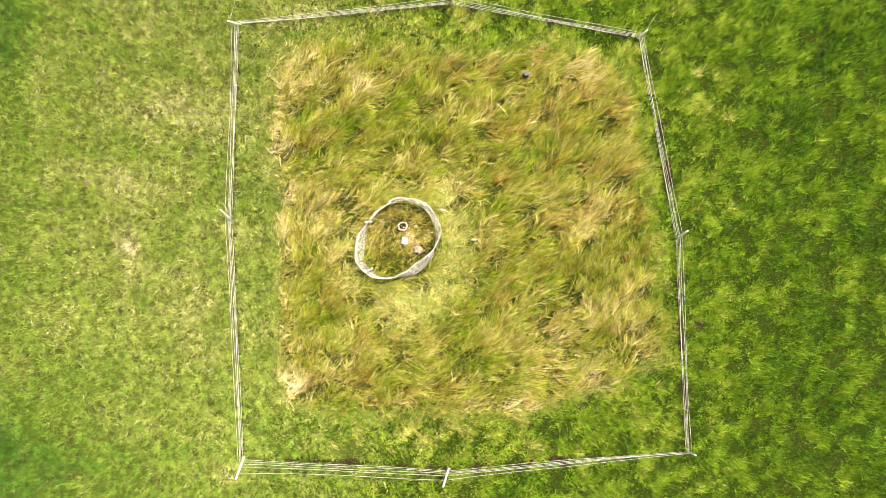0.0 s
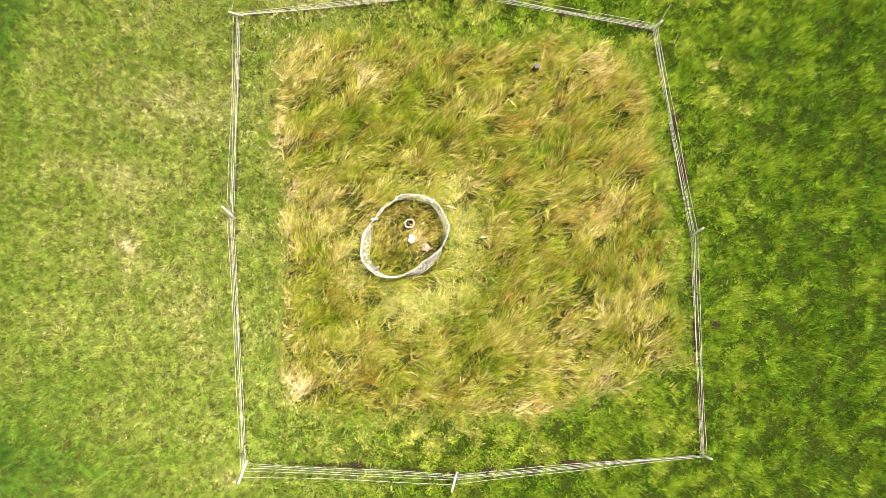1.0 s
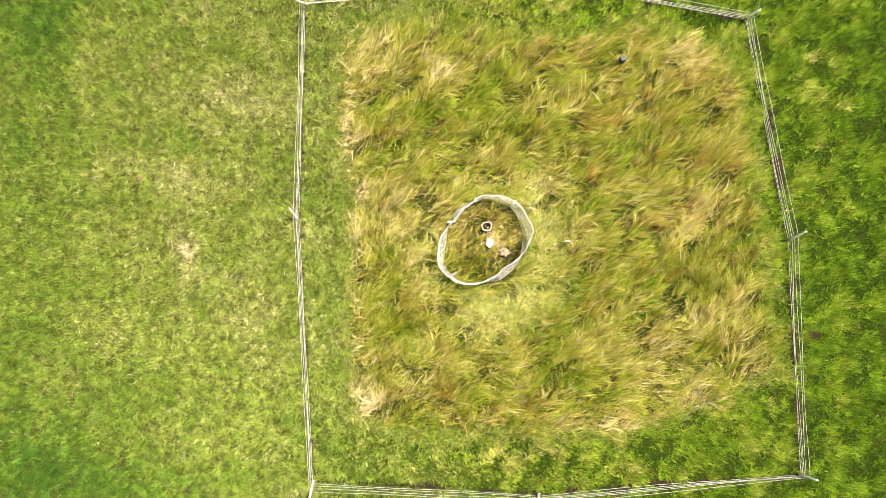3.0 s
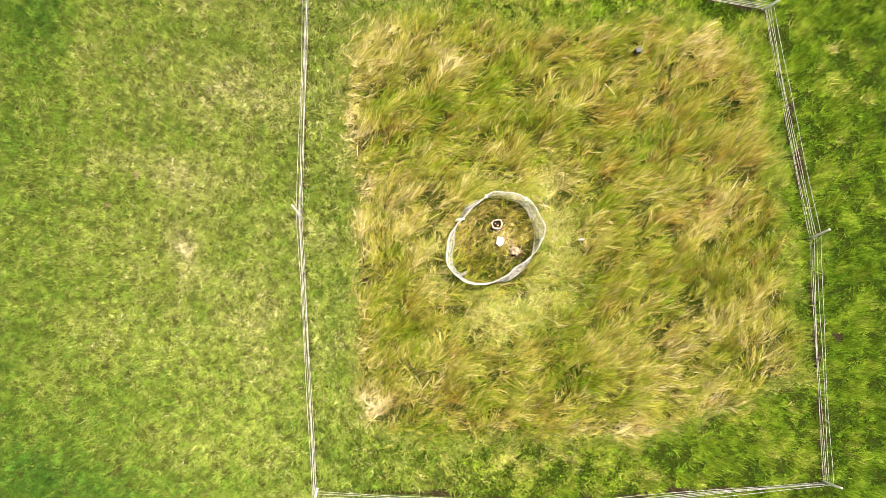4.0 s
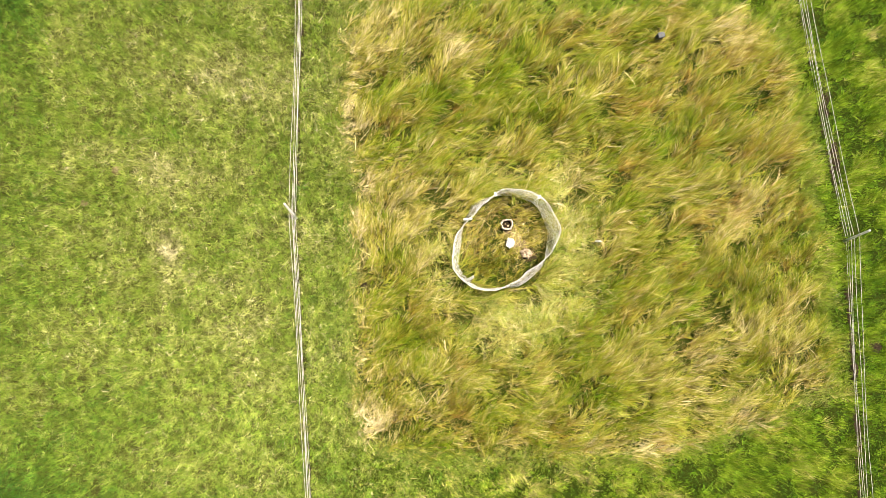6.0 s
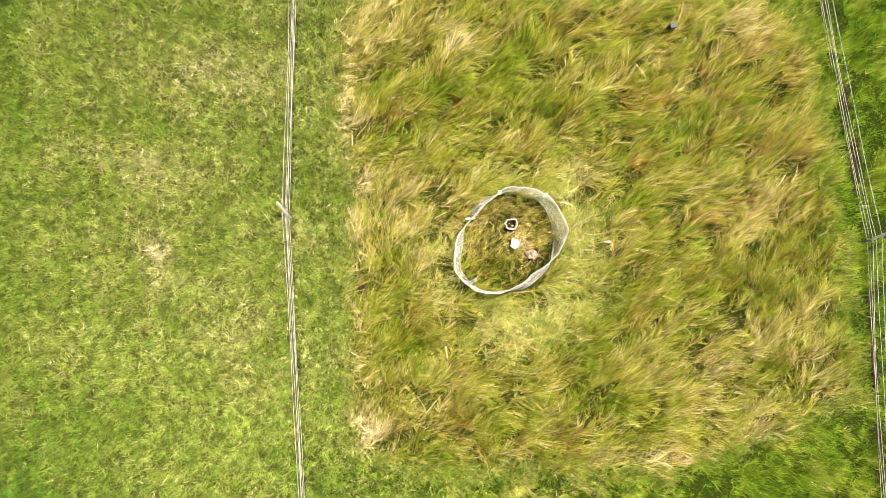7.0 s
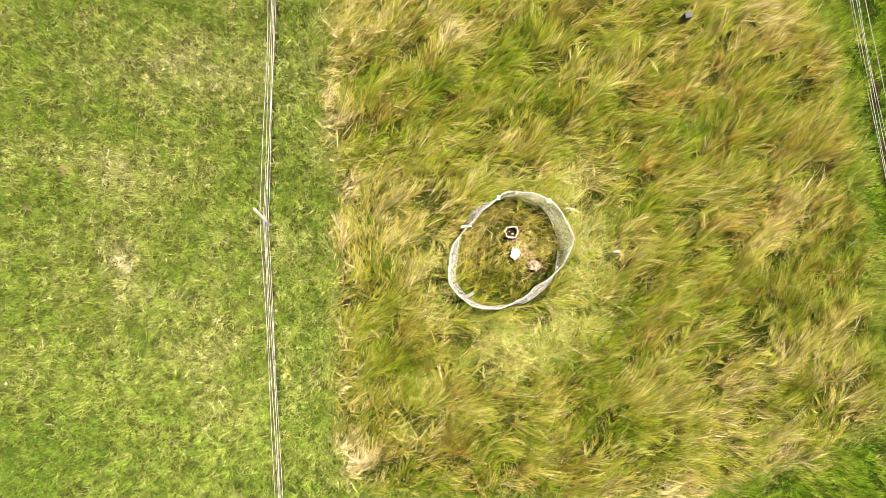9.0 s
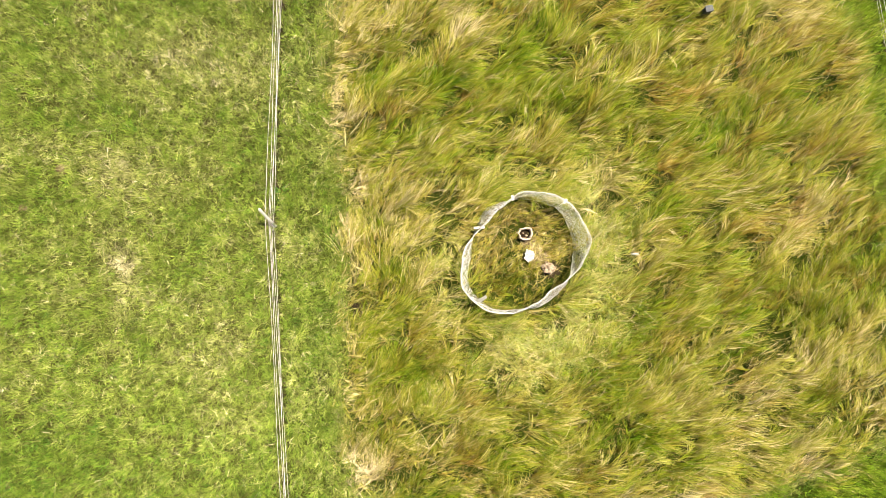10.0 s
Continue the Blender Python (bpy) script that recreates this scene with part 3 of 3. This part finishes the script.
def build_pasture():
    area = (-15.2, 0.5, -8.5, 8.5)

    def free(x, y):
        ok = (inside_depth(x, y, STAND) < 0.15) & (rng.random(len(x)) > west_share(x, y))
        return ok & ~on_soil(x, y) & ((fence_gap(x, y) > 0.06) | (rng.random(len(x)) < 0.3))

    def dry_at(x, y):
        # the westward drop puts lens vignetting into the leaf colour
        return 0.43 + 0.38 * (rough_noise(x, y, 1.1, 22, 5) - 0.5) + patches(x, y, PALE_SPOTS) - 0.12 * np.clip((-10 - x) / 3, 0, 1) - 0.10 * np.clip((-2 - y) / 4, 0, 1)
    x, y = scatter(118000, *area)
    clump = rough_noise(x, y, 0.25, 21, 3)
    ok = free(x, y) & (rng.random(len(x)) < 2.6 * clump - 0.2)
    x, y, clump = x[ok], y[ok], clump[ok]
    ob = tufts("grazed_grass", x, y, 5, 0.10 + 0.12 * clump, (0.007, 0.012), rng.uniform(0, 6.2832, len(x)), 0.9, 24, dry_at(x, y), 0.13, 0.36, pasture_leaf, 0.98)
    tagged(ob, "short grazed pasture grass, pale green with dry straw patches", "grass", kind="stuff")
    x, y = scatter(12000, *area)
    ok = free(x, y)
    x, y = x[ok], y[ok]
    ob = tufts("dead_litter", x, y, 3, rng.uniform(0.10, 0.24, len(x)), (0.006, 0.011), rng.uniform(0, 6.2832, len(x)), 0.5, 8, dry_at(x, y) + 0.27, 0.14, 0.15, pasture_leaf)
    ob.location.z = 0.04
    tagged(ob, "bleached dead grass blades lying flat over the pasture", "grass", kind="stuff")
    x, y, a, k, n = tussocks(13000, *area, 15, 0.085, free)
    tone, dry = np.exp(rng.normal(0.05, 0.30, n)), rng.normal(-0.05, 0.13, n)
    ob = tufts("grass_tussocks", x, y, 2, 0.14 + 0.10 * rng.random(n)[k], (0.008, 0.013), a, 0.8, 36, dry_at(x, y) + dry[k], 0.10, 0.22, pasture_leaf, tone[k])
    tagged(ob, "small leafy tussocks scattered over the grazed pasture", "grass", kind="stuff")


BROWN_SPOTS = [(8.0, 5.6, 0.3, 0.24, 0.35), (8.6, 5.5, 0.35, 0.28, 0.2), (7.7, 4.9, 0.25, 0.2, 0.25), (8.9, 4.1, 0.3, 0.24, 0.3), (7.5, 3.8, 0.25, 0.2, 0.3), (8.2, 2.9, 0.6, 0.48, 0.2), (8.1, 4.4, 0.5, 0.4, 0.12)]


def build_lush():
    area = (-6.6, 14.4, -8.5, 8.5)

    def free(x, y):
        return (inside_depth(x, y, STAND) < 0.15) & ~on_soil(x, y) & (rng.random(len(x)) < west_share(x, y)) & ((fence_gap(x, y) > 0.06) | (rng.random(len(x)) < 0.3))

    def east_of(x, y):
        return np.clip((x + 2.0 + 2.0 * (rough_noise(x, y, 2.0, 37) - 0.5)) / 5.0, 0, 1)

    def dry_at(x, y):
        inner = np.clip(inside_depth(x, y, np.array([row[:2] for row in FENCE])) / 0.4, 0, 1) * (1 - patches(x, y, [(4.6, -5.4, 2.2, 0.9, 1.0)]))
        # far east: deeper green, with lens vignetting put into the dryness as well
        return 0.52 - 0.20 * east_of(x, y) + 0.12 * inner + patches(x, y, BROWN_SPOTS) - 0.14 * np.clip((x - 8) / 3, 0, 1) + 0.5 * (rough_noise(x, y, 1.0, 32, 4) - 0.5)

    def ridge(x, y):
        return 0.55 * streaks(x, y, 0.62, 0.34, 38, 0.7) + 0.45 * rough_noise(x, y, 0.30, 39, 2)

    def flow_at(x, y):
        return radians(45) + radians(150) * (rough_noise(x, y, 1.1, 35) - 0.5)
    x, y = scatter(90000, *area)
    ok = free(x, y)
    x, y = x[ok], y[ok]
    # carpet coloured dark to stand for the shade between the tufts
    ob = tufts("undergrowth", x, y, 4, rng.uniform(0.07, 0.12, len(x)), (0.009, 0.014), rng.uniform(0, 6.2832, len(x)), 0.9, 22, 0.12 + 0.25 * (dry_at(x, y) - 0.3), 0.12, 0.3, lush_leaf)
    tagged(ob, "low dark green grass leaves covering the soil", "grass", kind="stuff")
    x, y = scatter(168000, *area)
    high = ridge(x, y)
    ok = free(x, y) & (rng.random(len(x)) < 0.45 + 2.6 * (high - 0.36))
    x, y, high = x[ok], y[ok], high[ok]
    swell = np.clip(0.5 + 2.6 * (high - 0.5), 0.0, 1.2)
    east = east_of(x, y)
    # ridges lightened and hollows darkened: their shade is put into the leaf colour
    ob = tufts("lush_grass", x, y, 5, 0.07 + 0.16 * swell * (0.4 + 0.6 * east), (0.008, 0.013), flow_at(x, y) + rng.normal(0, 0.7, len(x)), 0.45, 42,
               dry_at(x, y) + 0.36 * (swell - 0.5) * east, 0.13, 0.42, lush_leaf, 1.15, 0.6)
    tagged(ob, "lush deep green pasture grass growing dense and low", "grass", kind="stuff")
    x, y, a, k, n = tussocks(8200, *area, 20, 0.10, lambda x, y: free(x, y) & (ridge(x, y) > 0.47 + rng.normal(0, 0.05, len(x))))
    lean = np.arctan2(np.sin(a) + 1.2 * np.sin(flow_at(x, y)), np.cos(a) + 1.2 * np.cos(flow_at(x, y)))
    dry, tone = rng.normal(0.04, 0.10, n), np.exp(rng.normal(0.0, 0.22, n))
    tall = 0.16 + 0.14 * rng.random(n)[k] * (0.4 + 0.6 * east_of(x, y))
    ob = tufts("lush_tussocks", x, y, 2, tall, (0.008, 0.014), lean, 0.4, 48, dry_at(x, y) + dry[k] + 0.05, 0.10, 0.28, lush_leaf, 1.1 * tone[k], 0.6)
    tagged(ob, "bright green grass tussocks leaning over one another", "grass", kind="stuff")


def build_outer():
    """Thinner sward round about, out of the flight's sight."""
    x, y = scatter(36000, -32, 32, -28, 28)
    ok = (x < -15.0) | (x > 14.2) | (np.abs(y) > 8.4)
    x, y = x[ok], y[ok]
    dry = np.where(x < 0, 0.42, 0.34) + 0.5 * (rough_noise(x, y, 1.5, 26, 4) - 0.5)
    ob = tufts("outer_grass", x, y, 4, np.full(len(x), 0.15), (0.014, 0.028), rng.uniform(0, 6.2832, len(x)), 0.8, 30, dry, 0.15, 0.2, pasture_leaf)
    tagged(ob, "rough pasture grass stretching away round the fence", "grass", kind="stuff")


build_stand()
build_thatch()
build_bleached_stalks()
build_pasture()
build_lush()
fringe("fringe_grass", pasture_leaf, 110)
build_outer()

# ---- electric fence ----
WIRE_HEIGHTS = [0.09, 0.16, 0.22, 0.31, 0.47]
POST = 0.76


def fence_post(parent, x, y, lean_x, lean_y):
    """Tread-in plastic post: ribbed stem, foot step, steel spike and wire lugs."""
    foot, top = Vector((x, y, 0.0)), Vector((x + lean_x, y + lean_y, POST - 0.03))
    d = (top - foot).normalized()
    stem = part("post", tube(bmesh.new(), [foot + d * t for t in (0, 0.25, 0.5, 0.72, 0.75, 0.77)], 0.031, 8, taper=0.8), white_plastic, parent)
    part("foot_step", box(bmesh.new(), x + 0.02, y, 0.03, 0.07, 0.022, 0.02), white_plastic, stem)
    part("spike", tube(bmesh.new(), [foot + d * 0.01, foot - d * 0.16], 0.006, 6, taper=0.3), steel, stem)
    for h in WIRE_HEIGHTS:
        p = foot + d * (h / d.z)
        part("wire_lug", box(bmesh.new(), p.x, p.y, p.z, 0.036, 0.036, 0.014), white_plastic, stem)


def build_fence():
    fence = tagged(new("electric_fence"), "white plastic electric fence with five slack polywires round the plot", "fence")
    for row in FENCE:
        fence_post(fence, *row)
    for w, h in enumerate(WIRE_HEIGHTS):
        pts = []
        for i, (x, y, lx, ly) in enumerate(FENCE):
            bx, by, mx, my = FENCE[(i + 1) % len(FENCE)]
            f = h / (POST - 0.03)
            a, b = Vector((x + lx * f, y + ly * f, h)), Vector((bx + mx * f, by + my * f, h))
            slack = rng.uniform(0.01, 0.08)
            for k in range(14):
                t = k / 14
                p = a.lerp(b, t)
                p.z -= slack * 4 * t * (1 - t)
                p.x += 0.012 * math.sin(9 * t + w * 2 + i)
                p.y += 0.012 * math.cos(8 * t + w + 2 * i)
                pts.append(p)
        part("wire", tube(bmesh.new(), pts, 0.0036, 5, closed=True), white_rope, fence)
    for (x, y, z), (px, py) in (((6.16, 6.60, 0.60), (6.75, 7.45)), ((-6.50, 6.90, 0.60), (-6.55, 8.1))):
        part("guy_line", tube(bmesh.new(), [(x, y, z), ((x + px) / 2, (y + py) / 2, z / 2 - 0.01), (px, py, 0.02)], 0.0022, 5), white_rope, fence)
        part("peg", tube(bmesh.new(), [(px, py, -0.12), (px, py, 0.05)], 0.008, 6), steel, fence)


build_fence()


# ---- net ring ----
def build_net():
    net = tagged(new("net_ring"), "round enclosure of white plastic netting standing in the grass", "net")
    high = 0.64

    def at(a, v):
        r = ring_radius(a, False) * (1 - v) + ring_radius(a, True) * v + 0.025 * math.sin(5 * a + 3 * v) * math.sin(3.1 * v) + 0.010 * math.sin(13 * a + 5 * v) * v + 0.004 * math.sin(29 * a - 4 * v)
        return Vector((RING[0] + r * math.cos(a), RING[1] + r * math.sin(a), 0.02 + v * high * (1 + 0.06 * math.sin(3 * a + 1) + 0.03 * math.sin(8 * a))))
    rope_top = [at(6.2832 * k / 120, 1.0) for k in range(120)]
    part("top_rope", tube(bmesh.new(), rope_top, 0.0036, 5, closed=True), net_white, net)
    part("bottom_rope", tube(bmesh.new(), [at(6.2832 * k / 120, 0.0) for k in range(120)], 0.004, 5, closed=True), net_white, net)
    mesh = bmesh.new()
    count = 430
    dice = random.Random(4)
    for lean in (1, -1):
        for k in range(count):
            a0, slip = 6.2832 * (k + dice.uniform(-0.5, 0.5)) / count, lean * dice.uniform(0.12, 0.32)
            tube(mesh, [at(a0 + slip * v + 0.02 * math.sin(7 * v + k), v) for v in (0, 0.2, 0.4, 0.6, 0.8, 1.0)], dice.uniform(0.0010, 0.0018), 3)
    for v in (0.06, 0.16, 0.26, 0.37, 0.48, 0.58, 0.68, 0.77, 0.86, 0.92, 0.96):
        tube(mesh, [at(6.2832 * k / 140, v + 0.045 * math.sin(k * 0.33 + v * 20) + 0.03 * math.sin(k * 0.14 + v * 9)) for k in range(140)], 0.0016, 3, closed=True)
    # the slack upper hem hangs in folds
    for turn in range(5):
        tube(mesh, [at(6.2832 * k / 160, 0.90 + 0.10 * math.sin(k * 0.11 * (turn + 1) + turn * 1.7) ** 2) + Vector((0.012 * math.sin(k * 0.7 + turn), 0.012 * math.cos(k * 0.6 + turn), 0)) for k in range(160)],
             0.0018, 3, closed=True)
    part("netting", mesh, net_white, net)
    for a in (2.62, 1.79, 0.91):
        foot, top = at(a, 0.0), at(a, 1.0)
        stake = part("stake", tube(bmesh.new(), [foot, foot.lerp(top, 0.5), top + Vector((0, 0, 0.02))], 0.009, 8), white_plastic, net)
        mid, wide = foot.lerp(top, 0.60 if a > 2 else 0.86), 0.22 if a > 2 else 0.11
        part("clip", box(bmesh.new(), mid.x, mid.y, mid.z + 0.05, wide, 0.045, 0.02, 0.006, 0.08 if a > 2 else a), white_plastic, stake)


build_net()


# ---- things inside the ring ----
def lumpy(bm, cx, cy, cz, sx, sy, sz, seed, rough=0.18, detail=3):
    made = bmesh.ops.create_icosphere(bm, subdivisions=detail, radius=1.0)
    for v in made["verts"]:
        k = 1 + rough * noise.noise(v.co * 1.7 + Vector((seed, seed * 2.1, 0))) + 0.4 * rough * noise.noise(v.co * 5 + Vector((seed, 0, seed)))
        v.co = Vector((cx + v.co.x * sx * k, cy + v.co.y * sy * k, cz + v.co.z * sz * k))
    return bm


def build_burrow():
    pipe = tagged(new("clay_pipe"), "broken pale clay pipe standing upright in the soil", "pipe")
    pipe.location = (-1.23, 0.69, 0.045)
    bm = bmesh.new()
    n, rings = 40, []
    for r, z in ((0.150, -0.10), (0.152, 0.08), (0.146, 0.105), (0.128, 0.110), (0.115, 0.095), (0.112, -0.10)):
        row = []
        for k in range(n):
            a = 6.2832 * k / n
            chip = 0.085 * max(0, math.cos(a - 2.7)) ** 1.5 + 0.05 * noise.noise(Vector((math.cos(a) * 3, math.sin(a) * 3, 4))) if z > 0.05 else 0
            wob = 1 + 0.28 * noise.noise(Vector((math.cos(a) * 2, math.sin(a) * 2, 1))) + 0.05 * noise.noise(Vector((math.cos(a) * 4, math.sin(a) * 4, z * 9)))
            row.append(bm.verts.new((wob * r * math.cos(a), wob * r * math.sin(a) * 0.92, z - chip + 0.006 * math.sin(7 * a))))
        rings.append(row)
    for p, q in zip(rings, rings[1:]):
        for k in range(n):
            bm.faces.new((p[k], p[(k + 1) % n], q[(k + 1) % n], q[k]))
    part("pipe_wall", bm, clay, pipe)
    inner = bmesh.new()
    lumpy(inner, 0, 0, -0.06, 0.125, 0.125, 0.05, 3.0, 0.4)
    part("soil_plug", inner, soil, pipe, "dark soil inside the pipe")
    for px, py, pr in ((0.03, -0.03, 0.030), (-0.04, 0.02, 0.018)):
        part("pebble", lumpy(bmesh.new(), px, py, -0.01, pr, pr * 0.8, pr, 8 + px * 50, 0.3, 2), stone_tan, pipe)

    rock = tagged(part("stone", lumpy(bmesh.new(), -0.75, -0.03, 0.07, 0.13, 0.115, 0.10, 5.0, 0.55, 4), stone_tan), "rough tan field stone lying on bare soil", "stone")
    sheet = bmesh.new()
    grid = 14
    rows = []
    for i in range(grid):
        row = []
        for j in range(grid):
            u, v = i / (grid - 1) - 0.5, j / (grid - 1) - 0.5
            round_off = max(abs(u), abs(v)) / max(1e-6, math.hypot(u, v))
            u, v = u * (0.25 + 0.75 * round_off), v * (0.25 + 0.75 * round_off)
            lobe = 1 + 0.45 * noise.noise(Vector((math.cos(math.atan2(v, u)) * 1.6, math.sin(math.atan2(v, u)) * 1.6, 5)))
            u, v = u * lobe, v * lobe
            z = 0.14 + 0.09 * noise.noise(Vector((u * 6, v * 6, 2))) + 0.04 * noise.noise(Vector((u * 11, v * 11, 7)))
            row.append(sheet.verts.new((-1.16 + 0.22 * u + 0.025 * noise.noise(Vector((u * 4, v * 4, 9))), 0.22 + 0.24 * v + 0.025 * noise.noise(Vector((v * 4, u * 4, 1))), z)))
        rows.append(row)
    for i in range(grid - 1):
        for j in range(grid - 1):
            sheet.faces.new((rows[i][j], rows[i + 1][j], rows[i + 1][j + 1], rows[i][j + 1]))
    bmesh.ops.solidify(sheet, geom=sheet.faces[:], thickness=0.004)
    tagged(part("plastic_sheet", sheet, white_plastic), "crumpled piece of white plastic lying in the grass", "plastic")


build_burrow()


# ---- bare soil ----
def soil_mound(cx, cy, rx, ry, high, seed, turn=0.0):
    """A low crumbly heap with an uneven edge."""
    bm = bmesh.new()
    rings, sides = 9, 28
    rows = []
    for i in range(rings + 1):
        t = i / rings
        row = []
        for k in range(sides):
            a = 6.2832 * k / sides
            edge = 1 + 0.35 * noise.noise(Vector((math.cos(a) * 1.6, math.sin(a) * 1.6, seed)))
            u, v = rx * t * edge * math.cos(a), ry * t * edge * math.sin(a)
            x, y = cx + u * math.cos(turn) - v * math.sin(turn), cy + u * math.sin(turn) + v * math.cos(turn)
            z = float(ground_height(x, y)) + high * (1 - t ** 2) + 0.016 * noise.noise(Vector((x * 22, y * 22, seed))) - 0.03 * t ** 4 + 0.012
            row.append(bm.verts.new((x, y, z)))
        rows.append(row)
    for p, q in zip(rows, rows[1:]):
        for k in range(sides):
            bm.faces.new((p[k], p[(k + 1) % sides], q[(k + 1) % sides], q[k]))
    bmesh.ops.remove_doubles(bm, verts=rows[0], dist=0.0001)
    ob = part("molehill", bm, soil)
    return ob


for row in SOIL_SPOTS:
    mound = tagged(soil_mound(*row), "low molehill of dark loose soil in the grass", "molehill", group="molehills")
    # the western ones are dry bare patches, built as low mounds
    if row[0] < -10:
        mound.data.materials[0] = trodden
        tagged(mound, "bare patch of dry tan soil in the pasture")
heap = soil_mound(-0.95, 0.30, 0.44, 0.26, 0.01, 9.0, 2.2)
heap.data.materials[0] = trodden
heap.name = "soil_heap"
tagged(heap, "low heap of trodden brown soil inside the net ring", "soil heap")
hole = soil_mound(-0.66, -0.06, 0.27, 0.22, 0.0, 13.0, 0.6)
hole.name = "bare_soil"
tagged(hole, "patch of dark loose soil round the stone", "soil")


def ring_litter():
    """Broken straw and dead leaves lying over the trodden soil."""
    x, y = -1.0 + rng.normal(0, 0.28, 700), 0.35 + rng.normal(0, 0.30, 700)
    ok = (np.hypot(x + 1.24, y - 0.69) > 0.2) & (np.hypot(x + 0.75, y + 0.03) > 0.14)
    x, y = x[ok], y[ok]
    n = len(x)
    ob = blades("straw_litter", x, y, rng.uniform(0.08, 0.26, n), rng.uniform(0.005, 0.010, n), rng.uniform(0, 6.2832, n), rng.uniform(0.0, 0.5, n), rng.uniform(-0.2, 0.1, n), rng.normal(0, 0.4, n),
                rng.uniform(0.3, 1.0, n), np.exp(rng.normal(0, 0.3, n)), 2, stand_leaf, lift=0.03, sheath=0.35)
    tagged(ob, "broken straw and dead leaves lying on the trodden soil", "straw", kind="stuff")


ring_litter()


def soil_strip():
    """The worn line under the wires."""
    bm = bmesh.new()
    for i, (x, y, _, _) in enumerate(FENCE):
        bx, by = FENCE[(i + 1) % len(FENCE)][:2]
        a, b = Vector((x, y)), Vector((bx, by))
        side = Vector((-(b - a).y, (b - a).x)).normalized()
        n, last = 60, None
        for k in range(n + 1):
            p = a.lerp(b, k / n)
            wide = 0.045 + 0.13 * noise.noise(Vector((p.x * 1.7, p.y * 1.7, 3)))
            off = 0.06 * noise.noise(Vector((p.x * 0.9, p.y * 0.9, 8)))
            row = []
            for f in (-1, 0, 1):
                q = p + side * (off + f * max(0.004, wide))
                row.append(bm.verts.new((q.x, q.y, float(ground_height(q.x, q.y)) + (0.014 if f == 0 else -0.004))))
            if last:
                for u in range(2):
                    bm.faces.new((last[u], row[u], row[u + 1], last[u + 1]))
            last = row
    ob = part("soil_strip", bm, soil)
    tagged(ob, "worn strip of brown soil beneath the fence wires", "soil", kind="structure")


soil_strip()


# ---- dead stalks and litter ----
def dead_tuft(x, y, z, stalks, long, seed, spread=6.2832, start=0.0):
    dice = random.Random(seed)
    bm = bmesh.new()
    for _ in range(stalks):
        a, l, up = start + dice.uniform(0, spread), long * dice.uniform(0.5, 1.2), dice.uniform(0.1, 0.5)
        bend = dice.uniform(-0.8, 0.8)
        p, pts = Vector((x, y, z)), []
        for i in range(6):
            pts.append(p.copy())
            t = i / 5
            p = p + Vector((math.cos(a + bend * t), math.sin(a + bend * t), up * (1 - 2 * t))) * l / 5
        tube(bm, pts, 0.0042, 4, taper=0.4)
    return part("dead_stalks", bm, straw)


for x, y, z, n, l, seed, spread, start in ((-3.22, -3.69, 0.36, 4, 0.6, 1, 2.4, 0.7), (0.02, 1.18, 0.34, 16, 0.20, 2, 6.28, 0)):
    tagged(dead_tuft(x, y, z, n, l, seed, spread, start), "bunch of bleached dead grass stalks lying on the tall grass", "dead stalks", group="dead stalk bunches")


def litter():
    tag = bmesh.new()
    rows = []
    for i in range(9):
        t = i / 8
        x, y = -2.34 + 0.26 * t, -0.70 + 0.10 * t * t
        rows.append([tag.verts.new((x - 0.012, y + 0.035, 0.50 + 0.03 * math.sin(3 * t))), tag.verts.new((x + 0.012, y - 0.035, 0.46 + 0.03 * math.sin(3 * t)))])
    for p, q in zip(rows, rows[1:]):
        tag.faces.new((p[0], p[1], q[1], q[0]))
    bmesh.ops.solidify(tag, geom=tag.faces[:], thickness=0.006)
    tagged(part("plastic_strip", tag, white_plastic), "curled strip of white plastic caught in the net", "plastic")
    marker = tagged(new("marker_box"), "small grey plastic box half hidden in the tall grass", "box")
    marker.location = (2.60, 5.43, 0.25)
    part("body", box(bmesh.new(), 0, 0, -0.12, 0.15, 0.12, 0.32, 0.012, 0.2), grey_plastic, marker)
    part("lid", box(bmesh.new(), 0, 0, 0.047, 0.165, 0.135, 0.022, 0.008, 0.2), grey_plastic, marker)


def feather():
    """A small curved feather: two vanes on a shaft."""
    base = tagged(new("feather"), "small white feather resting on the lodged grass", "feather")
    base.location = (0.98, 0.27, 0.36)
    vanes, rows = bmesh.new(), []
    for i in range(8):
        t = i / 7
        w = 0.022 * math.sin(math.pi * (0.12 + 0.88 * t)) + 0.002
        rows.append([vanes.verts.new((0.17 * t - 0.085, f * w, 0.02 * math.sin(3 * t) - 0.006 * abs(f))) for f in (-1, 0, 1)])
    for p, q in zip(rows, rows[1:]):
        for k in range(2):
            vanes.faces.new((p[k], q[k], q[k + 1], p[k + 1]))
    bmesh.ops.solidify(vanes, geom=vanes.faces[:], thickness=0.002)
    part("vane", vanes, white_plastic, base)
    part("shaft", tube(bmesh.new(), [(-0.12, 0, -0.004), (-0.05, 0, 0.012), (0.03, 0, 0.022), (0.085, 0, 0.008)], 0.0018, 5, taper=0.4), straw, base)


litter()
feather()
